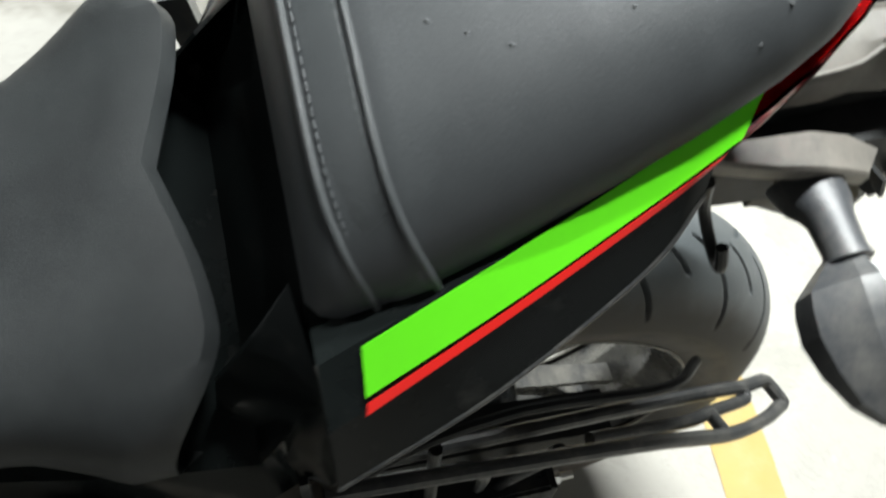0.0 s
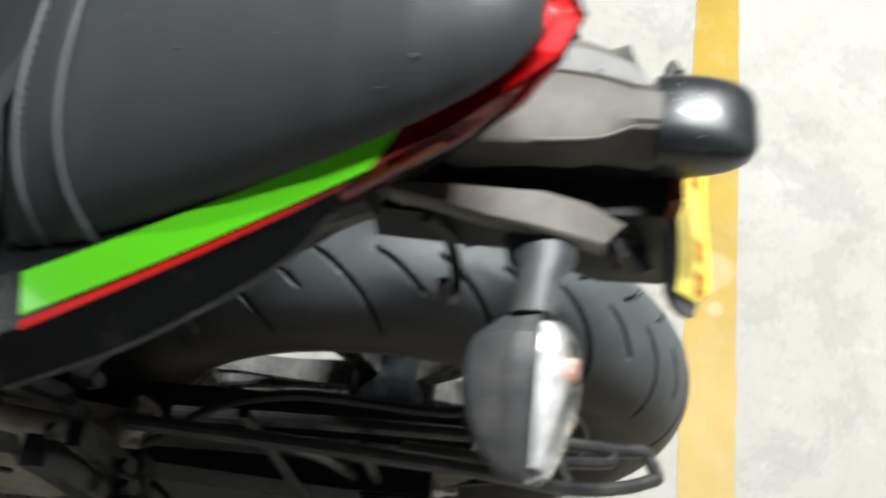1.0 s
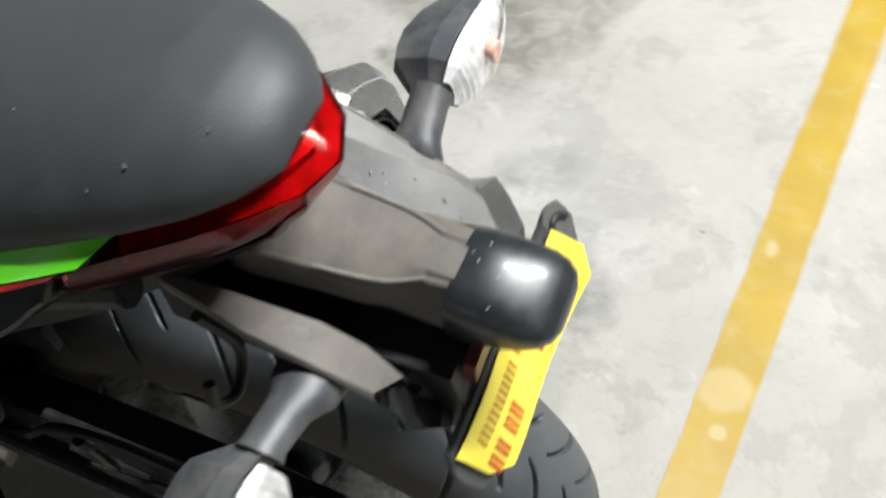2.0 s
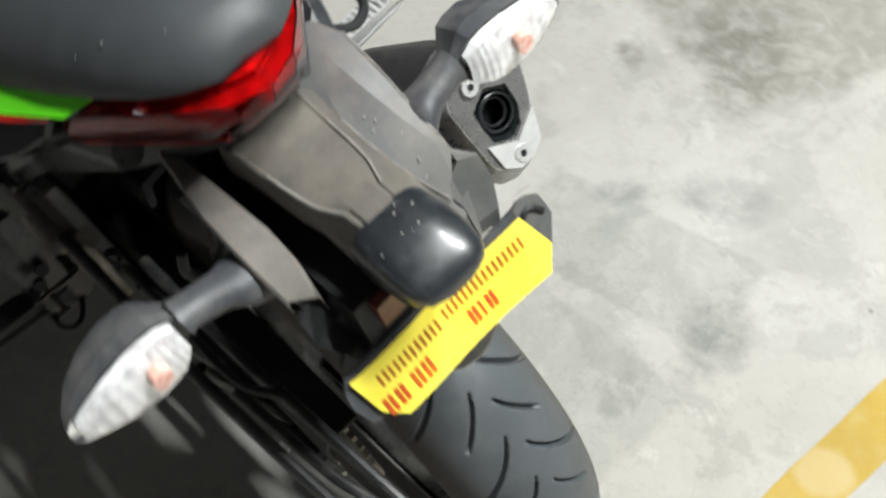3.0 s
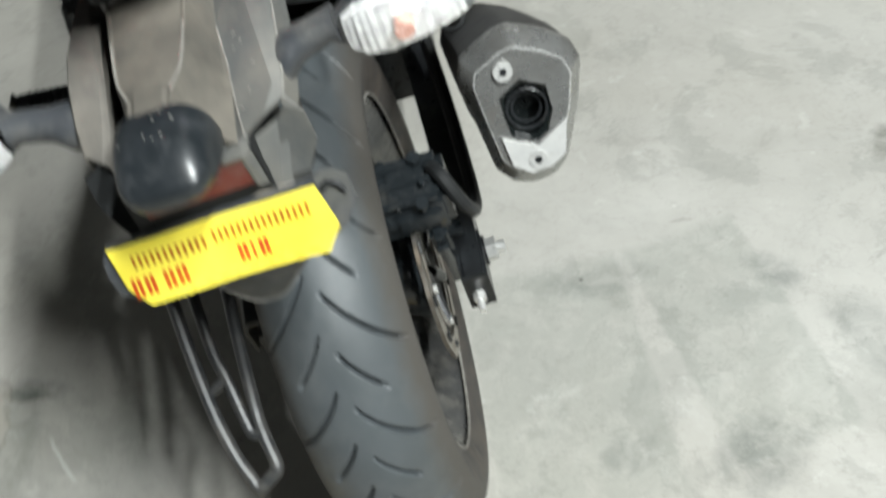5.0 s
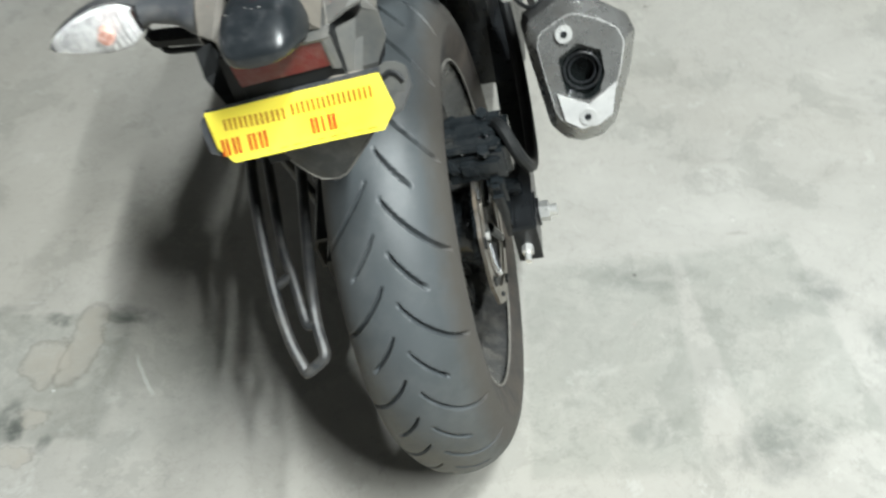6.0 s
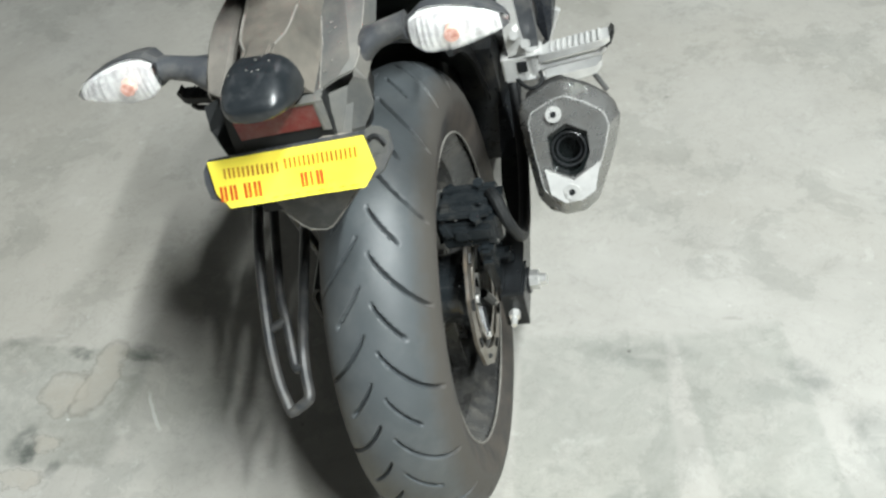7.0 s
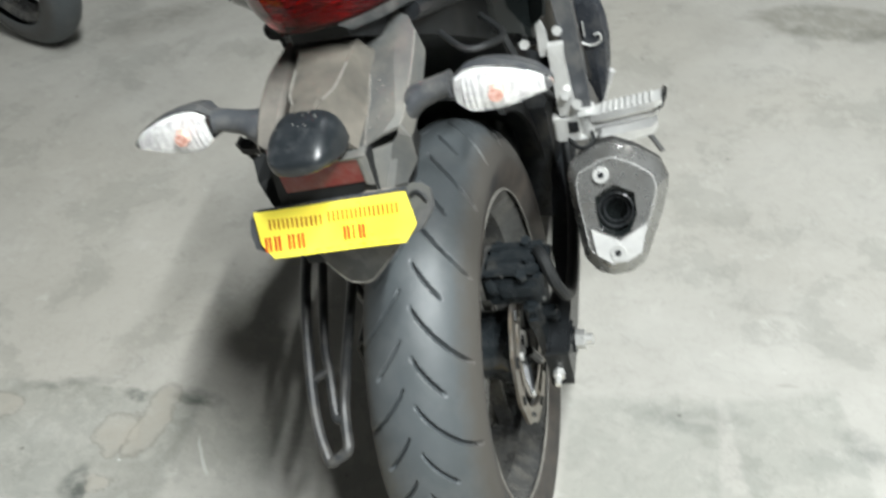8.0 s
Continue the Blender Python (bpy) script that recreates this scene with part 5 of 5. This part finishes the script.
def build_muffler(parent):
    c, v, u = Vector((0.224, -0.030, 0.550)), Vector((0.99, 0.02, 0.02)), Vector((-0.06, 0.49, 0.87))
    v.normalize()
    u = (u - v * u.dot(v)).normalized()
    n = v.cross(u).normalized()
    if n.y > 0:
        n = -n
    outline = [(-0.049, 0.062), (-0.012, 0.078), (0.004, 0.080), (0.034, 0.066), (0.058, 0.048), (0.064, 0.028), (0.052, -0.010), (0.026, -0.066), (0.008, -0.079), (-0.014, -0.081), (-0.032, -0.074), (-0.046, -0.056), (-0.052, 0.0), (-0.055, 0.046)]

    rounded = []
    for (a, b), (d, e) in zip(outline, outline[1:] + outline[:1]):
        rounded += [(a * 0.9 + d * 0.1, b * 0.9 + e * 0.1), (a * 0.1 + d * 0.9, b * 0.1 + e * 0.9)]
    outline = rounded

    def ring(k, depth, shift=(0, 0)):
        return [c + v * (a * k + shift[0]) + u * (b * k + shift[1]) - n * depth for a, b in outline]
    hexa = [(0.029 * math.cos(radians(a)), 0.032 * math.sin(radians(a)) - 0.002) for a in (90, 38, -38, -90, -142, 142)]

    def hexring(k, depth, count=14):
        out = []
        for a, b in outline:
            ang = math.atan2(b, a)
            best = None
            for (p, q), (r, t) in zip(hexa, hexa[1:] + hexa[:1]):
                dx, dy = math.cos(ang), math.sin(ang)
                den = dx * (t - q) - dy * (r - p)
                if abs(den) < 1e-9:
                    continue
                m = (p * (t - q) - q * (r - p)) / den
                w = (p * dy - q * dx) / den if abs(den) > 1e-9 else 0
                if m > 0 and -0.01 <= w <= 1.01:
                    best = m
            best = best or 0.03
            out.append(c + v * (math.cos(ang) * best * k) + u * (math.sin(ang) * best * k) - n * depth)
        return out
    cap = part("muffler", loft([ring(0.985, 0.040), ring(1.0, 0.024), ring(0.99, 0.021), ring(0.955, 0.017), ring(0.79, 0.003), ring(0.75, 0.0), hexring(1.03, 0.0), hexring(1.0, 0.003), hexring(0.98, 0.02)], caps=False), M_MUFFLER, parent, "satin silver angular exhaust muffler end with black outlet", sharp=18)
    edge = ring(0.775, 0.0018)
    part("polished_edge", tube(edge + edge[:1], 0.0006, 8, 1), M_ALU, cap, "bright polished edge")
    part("body", loft([ring(0.98, 0.037), ring(0.96, 0.12, (-0.006, 0)), ring(0.92, 0.22, (-0.02, 0.0)), ring(0.75, 0.30, (-0.03, 0.0)), ring(0.40, 0.36, (-0.045, 0.0))]), M_MUFBODY, cap, "black muffler body", sharp=25)
    part("outlet_hood", loft([hexring(0.99, 0.004), hexring(0.82, 0.006), hexring(0.78, 0.03), hexring(0.05, 0.03)], caps=False), M_GLOSS, cap, "black hexagonal outlet hood")
    for r, d in ((0.0195, 0.004), (0.0145, 0.010)):
        part("outlet_ring", tube([c + (v * math.cos(k * math.tau / 32) + u * math.sin(k * math.tau / 32)) * r - n * d for k in range(33)], 0.0016, 8, 1), M_DARK, cap)
    tip = [c + v * a + u * b + n * 0.0005 for a, b in ((-0.031, -0.020), (-0.024, -0.0240), (0.0, -0.0370), (0.024, -0.0240), (0.034, -0.018), (0.024, -0.052), (0.008, -0.061), (-0.012, -0.062), (-0.028, -0.050))]
    part("lower_insert", prism(tip, n * 0.003, 0.001), M_ALU, cap, "brighter lower insert")
    for a, b in ((-0.012, 0.043), (-0.003, -0.050)):
        p = c + v * a + u * b + n * 0.001
        screw = part("screw", rod(p, p + n * 0.004, 0.0095, 20, 0.0012), M_CHROME, cap)
        part("socket", rod(p + n * 0.0035, p + n * 0.0046, 0.004, 6), M_DARK, screw)
    return cap


def build_footrest(parent, side):
    s = (lambda p: p) if side > 0 else other_side
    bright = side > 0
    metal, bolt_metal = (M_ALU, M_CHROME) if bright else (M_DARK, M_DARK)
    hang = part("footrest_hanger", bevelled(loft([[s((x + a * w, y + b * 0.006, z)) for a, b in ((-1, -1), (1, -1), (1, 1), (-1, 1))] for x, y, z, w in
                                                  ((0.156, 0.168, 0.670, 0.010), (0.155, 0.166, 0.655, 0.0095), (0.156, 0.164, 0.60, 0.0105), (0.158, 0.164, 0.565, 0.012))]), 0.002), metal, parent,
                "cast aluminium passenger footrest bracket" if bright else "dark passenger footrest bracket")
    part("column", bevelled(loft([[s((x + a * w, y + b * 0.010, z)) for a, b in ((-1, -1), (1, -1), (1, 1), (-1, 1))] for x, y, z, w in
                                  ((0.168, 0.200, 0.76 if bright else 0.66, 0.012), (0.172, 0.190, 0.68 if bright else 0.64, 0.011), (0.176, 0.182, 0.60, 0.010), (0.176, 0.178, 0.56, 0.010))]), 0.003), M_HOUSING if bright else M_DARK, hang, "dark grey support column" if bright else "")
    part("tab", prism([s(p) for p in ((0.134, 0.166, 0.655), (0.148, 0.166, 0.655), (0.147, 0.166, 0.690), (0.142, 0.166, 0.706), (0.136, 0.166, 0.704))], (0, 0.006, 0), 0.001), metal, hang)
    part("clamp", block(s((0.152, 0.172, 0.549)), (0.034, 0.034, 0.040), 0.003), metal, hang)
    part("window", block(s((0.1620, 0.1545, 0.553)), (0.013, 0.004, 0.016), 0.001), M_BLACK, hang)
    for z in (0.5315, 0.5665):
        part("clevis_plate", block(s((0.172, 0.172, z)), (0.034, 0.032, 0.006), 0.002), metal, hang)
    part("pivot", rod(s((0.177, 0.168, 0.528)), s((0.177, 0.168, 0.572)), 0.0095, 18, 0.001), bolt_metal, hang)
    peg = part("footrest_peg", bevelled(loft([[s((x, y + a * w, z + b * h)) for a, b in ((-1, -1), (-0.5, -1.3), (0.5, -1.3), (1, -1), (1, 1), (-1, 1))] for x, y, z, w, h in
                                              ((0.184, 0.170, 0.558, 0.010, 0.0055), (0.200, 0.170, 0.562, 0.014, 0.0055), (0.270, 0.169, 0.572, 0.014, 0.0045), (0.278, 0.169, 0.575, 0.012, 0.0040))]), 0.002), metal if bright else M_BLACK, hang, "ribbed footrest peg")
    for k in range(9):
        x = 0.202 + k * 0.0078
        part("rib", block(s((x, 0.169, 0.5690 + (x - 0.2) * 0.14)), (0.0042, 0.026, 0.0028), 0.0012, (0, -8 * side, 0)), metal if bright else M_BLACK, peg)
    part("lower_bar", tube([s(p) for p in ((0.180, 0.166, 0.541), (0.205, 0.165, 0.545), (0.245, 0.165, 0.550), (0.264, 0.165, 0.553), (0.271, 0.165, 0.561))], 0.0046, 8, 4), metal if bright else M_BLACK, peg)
    part("tip", prism([s(p) for p in ((0.272, 0.160, 0.562), (0.279, 0.160, 0.566), (0.285, 0.160, 0.582), (0.281, 0.160, 0.586), (0.275, 0.160, 0.574))], (0, 0.018, 0), 0.0015), M_DARK, peg)
    for p in ((0.160, 0.182, 0.680), (0.119, 0.166, 0.675), (0.160, 0.158, 0.600), (0.172, 0.158, 0.585)):
        part("bolt", rod(s(p), s((p[0], p[1] - 0.010, p[2] + 0.005)), 0.0065, 6, 0.001), bolt_metal, hang)
    part("spring_loop", tube([s(p) for p in ((0.150, 0.160, 0.535), (0.165, 0.140, 0.530), (0.178, 0.135, 0.532), (0.186, 0.142, 0.538), (0.184, 0.155, 0.542))], 0.0028, 8, 5), M_BLACK, hang)
    if not bright:
        return hang
    rider = part("rider_hanger", prism([s(p) for p in ((0.150, 0.39, 0.34), (0.150, 0.43, 0.36), (0.150, 0.36, 0.58), (0.150, 0.30, 0.66), (0.150, 0.27, 0.64), (0.150, 0.33, 0.52))], (0.010 * side, 0, 0), 0.003), M_DARK, parent, "black rider footrest hanger plate")
    rp = part("rider_peg", bevelled(loft([[s((x, y + a * w, z + b * h)) for a, b in ((-1, -1), (1, -1), (1, 1), (-1, 1))] for x, y, z, w, h in
                                          ((0.150, 0.41, 0.363, 0.012, 0.010), (0.175, 0.41, 0.366, 0.014, 0.010), (0.240, 0.41, 0.377, 0.014, 0.007), (0.250, 0.41, 0.386, 0.010, 0.005))]), 0.002), metal, rider, "ribbed rider footrest")
    part("feeler_pin", rod(s((0.230, 0.41, 0.372)), s((0.251, 0.41, 0.328)), 0.0042, 10), M_HOUSING, rp)
    return hang


def build_frame(parent):
    engine = part("engine", bevelled(loft([[(s * w, y, z) for s, z in ((-1, zb), (-1, zt), (1, zt), (1, zb))] for y, w, zb, zt in ((0.30, 0.10, 0.30, 0.50), (0.42, 0.125, 0.24, 0.60), (0.62, 0.125, 0.22, 0.66), (0.86, 0.12, 0.22, 0.66), (1.02, 0.11, 0.30, 0.62))]), 0.02), M_DARK, parent, "dark engine block behind the wheel")
    for s in (-1, 1):
        part("crankcase_cover", rod((s * 0.115, 0.52, 0.44), (s * 0.150, 0.52, 0.44), 0.080, 28, 0.012), M_DARK, engine)
        part("heel_plate", prism([(s * 0.160, 0.30, 0.70), (s * 0.165, 0.36, 0.66), (s * 0.170, 0.34, 0.56), (s * 0.168, 0.27, 0.55), (s * 0.158, 0.25, 0.63)], (s * 0.010, 0, 0), 0.004), M_DARK, engine, "dark heel plate")
        part("subframe_rail", tube([(s * 0.075 + XC, -0.06, 0.85), (s * 0.10 + XC, 0.10, 0.79), (s * 0.110, 0.26, 0.70), (s * 0.105, 0.44, 0.60)], 0.012, 10, 5), M_DARK, engine)
        part("frame_beam", tube([(s * 0.10, 0.36, 0.40), (s * 0.115, 0.42, 0.60), (s * 0.12, 0.62, 0.72), (s * 0.08, 0.98, 0.86)], 0.024, 10, 5), M_DARK, engine)
    boot = part("heel_guard", loft([[(0.182 + dx + 0.022 * w * a, 0.30 + 0.012 * b, z + 0.004 * a) for a, b in ((1.0, 0.2), (0.72, -0.8), (0.1, -1.0), (-0.75, -0.7), (-1.0, 0.2), (-0.6, 1.0), (0.6, 1.0))]
                                    for z, w, dx in ((0.505, 0.18, 0.004), (0.520, 0.50, 0.004), (0.560, 0.92, 0.003), (0.600, 1.16, 0.002), (0.630, 1.14, 0.001), (0.650, 1.00, 0.0), (0.662, 0.75, -0.001))]), M_HEEL, engine, "dark glossy angular heel guard", sharp=20)
    for x, z, h in ((0.170, 0.618, 0.030), (0.177, 0.624, 0.024)):
        part("clip", block((x, 0.2855, z), (0.0022, 0.005, h), 0.0008), M_CHROME, boot)
    part("hook", tube([(0.171, 0.2850, 0.604), (0.184, 0.2855, 0.598), (0.194, 0.2860, 0.600), (0.199, 0.2865, 0.607), (0.197, 0.2865, 0.614), (0.190, 0.2860, 0.613)], 0.0016, 8, 4), M_CHROME, boot, "bright wire hook")
    part("brake_rod", rod((0.180, 0.305, 0.489), (0.204, 0.305, 0.545), 0.0055, 12), M_ALU, engine, "bright polished rod")
    bracket = part("cast_bracket", prism([(-0.160, 0.30, 0.640), (-0.160, 0.25, 0.632), (-0.160, 0.20, 0.612), (-0.160, 0.155, 0.596), (-0.160, 0.172, 0.540), (-0.160, 0.190, 0.500), (-0.160, 0.235, 0.395), (-0.160, 0.34, 0.325), (-0.160, 0.42, 0.33), (-0.160, 0.40, 0.60)], (0.012, 0, 0), 0.003), M_BRACKET, engine, "dusty brown-grey cast bracket plate with holes")
    for y, z in ((0.289, 0.425), (0.246, 0.410), (0.346, 0.430), (0.30, 0.56)):
        part("hole", block((-0.1605, y, z), (0.003, 0.022, 0.016), 0.001, (25, 0, 0)), M_BLACK, bracket)
    part("web", tube([(-0.166, 0.32, 0.63), (-0.168, 0.24, 0.60), (-0.166, 0.18, 0.595)], 0.006, 8, 4), M_BRACKET, bracket)
    part("web", tube([(-0.166, 0.30, 0.50), (-0.167, 0.22, 0.49), (-0.165, 0.18, 0.505)], 0.005, 8, 4), M_BRACKET, bracket)
    part("grey_elbow", tube([(-0.165, 0.29, 0.640), (-0.168, 0.235, 0.612), (-0.168, 0.19, 0.596), (-0.160, 0.160, 0.596), (-0.145, 0.145, 0.602)], 0.012, 12, 5), M_BRACKET, bracket, "dusty grey hose elbow")
    part("control_cable", tube([(-0.150, 0.300, 0.43), (-0.142, 0.188, 0.486), (-0.140, 0.096, 0.593), (-0.140, 0.033, 0.630), (-0.140, -0.011, 0.632), (-0.140, -0.096, 0.617), (-0.120, -0.13, 0.600)], 0.0042, 8, 5), M_BLACK, engine, "black control cable")
    part("strut", rod((-0.140, 0.075, 0.584), (-0.140, 0.073, 0.328), 0.0055, 10), M_DARK, engine)
    part("short_strut", rod((-0.136, 0.118, 0.515), (-0.136, 0.045, 0.500), 0.0045, 10), M_APRON, engine)
    part("shock_absorber", tube([(0.02, 0.30, 0.42), (0.02, 0.34, 0.68)], 0.028, 14, 1), M_DARK, engine)
    part("inner_mudguard", loft([[(x, math.sin(a) * r, 0.314 + math.cos(a) * r) for x, r in ((-0.085, 0.315), (-0.080, 0.340), (0.0, 0.350), (0.080, 0.340), (0.085, 0.315), (0.078, 0.315), (0.072, 0.333), (0, 0.343), (-0.072, 0.333), (-0.078, 0.315))] for a in [radians(22 + 4 * k) for k in range(18)]]), M_BLACK, engine, "black inner mudguard")
    part("reservoir", rod((0.13, 0.23, 0.64), (0.13, 0.23, 0.71), 0.020, 20, 0.003), M_FLANGE, engine, "translucent brake fluid reservoir")
    part("reservoir_cap", rod((0.13, 0.23, 0.71), (0.13, 0.23, 0.722), 0.022, 20, 0.002), M_BLACK, engine)
    part("cable_loop", tube([(0.07, -0.02, 0.80), (0.10, -0.045, 0.79), (0.125, -0.03, 0.785), (0.13, 0.01, 0.775), (0.10, 0.05, 0.78)], 0.004, 8, 6), M_BLACK, engine)
    part("wiring", tube([(0.10, 0.12, 0.73), (0.13, 0.10, 0.66), (0.14, 0.16, 0.60), (0.13, 0.25, 0.52)], 0.005, 8, 6), M_BLACK, engine)
    tank = part("fuel_tank", loft([[(w * math.cos(k * math.tau / 24), y, zc + h * math.sin(k * math.tau / 24)) for k in range(24)] for y, w, zc, h in ((0.60, 0.08, 0.80, 0.05), (0.68, 0.15, 0.84, 0.10), (0.85, 0.18, 0.88, 0.13), (1.02, 0.15, 0.88, 0.11), (1.10, 0.06, 0.86, 0.05))]), M_GLOSS, parent, "glossy black fuel tank")
    stand = part("side_stand", tube([(-0.13, 0.42, 0.27), (-0.20, 0.40, 0.14), (-0.262, 0.38, -0.019)], 0.012, 10, 4), M_DARK, parent, "black side stand holding the machine up")
    part("foot", block((-0.266, 0.38, -0.022), (0.07, 0.05, 0.006), 0.002, (0, LEAN, 0)), M_DARK, stand)
    front = part("front_wheel", lathe([(-0.034, 0.222), (-0.038, 0.212), (-0.02, 0.19), (0.02, 0.19), (0.038, 0.212), (0.034, 0.222), (0.02, 0.205), (-0.02, 0.205)], (0, 1.405, 0.298)), M_RIM, parent, "dark front wheel")
    part("tyre", lathe([(0.055 * math.sin(radians(a)), 0.243 + 0.055 * math.cos(radians(a))) for a in range(-120, 121, 12)], (0, 1.405, 0.298), wrap=False), M_SIDEWALL, front)
    part("hub", rod((-0.06, 1.405, 0.298), (0.06, 1.405, 0.298), 0.04, 20), M_DARK, front)
    for k in range(5):
        a = k * math.tau / 5
        part("spoke", rod((0, 1.405 + 0.03 * math.sin(a), 0.298 + 0.03 * math.cos(a)), (0, 1.405 + 0.2 * math.sin(a), 0.298 + 0.2 * math.cos(a)), 0.010, 8), M_RIM, front)
    fork = part("front_fork", rod((-0.09, 1.405, 0.298), (-0.09, 1.12, 0.90), 0.022, 14), M_DARK, parent, "dark front fork")
    part("leg", rod((0.09, 1.405, 0.298), (0.09, 1.12, 0.90), 0.022, 14), M_DARK, fork)
    part("axle", rod((-0.10, 1.405, 0.298), (0.10, 1.405, 0.298), 0.012, 12), M_DARK, fork)
    part("handlebar", tube([(-0.34, 0.98, 0.96), (-0.12, 1.10, 0.92), (0.12, 1.10, 0.92), (0.34, 0.98, 0.96)], 0.014, 10, 5), M_DARK, fork)


build_wheel(bike)
build_swingarm(bike)
build_brake(bike)
build_guard(bike)
build_seats(bike)
build_tail(bike)
build_tail_lamp(bike)
build_fender(bike)
build_plate(bike)
build_indicator(bike, -1)
build_indicator(bike, 1)
build_muffler(bike)
build_footrest(bike, 1)
build_footrest(bike, -1)
build_frame(bike)
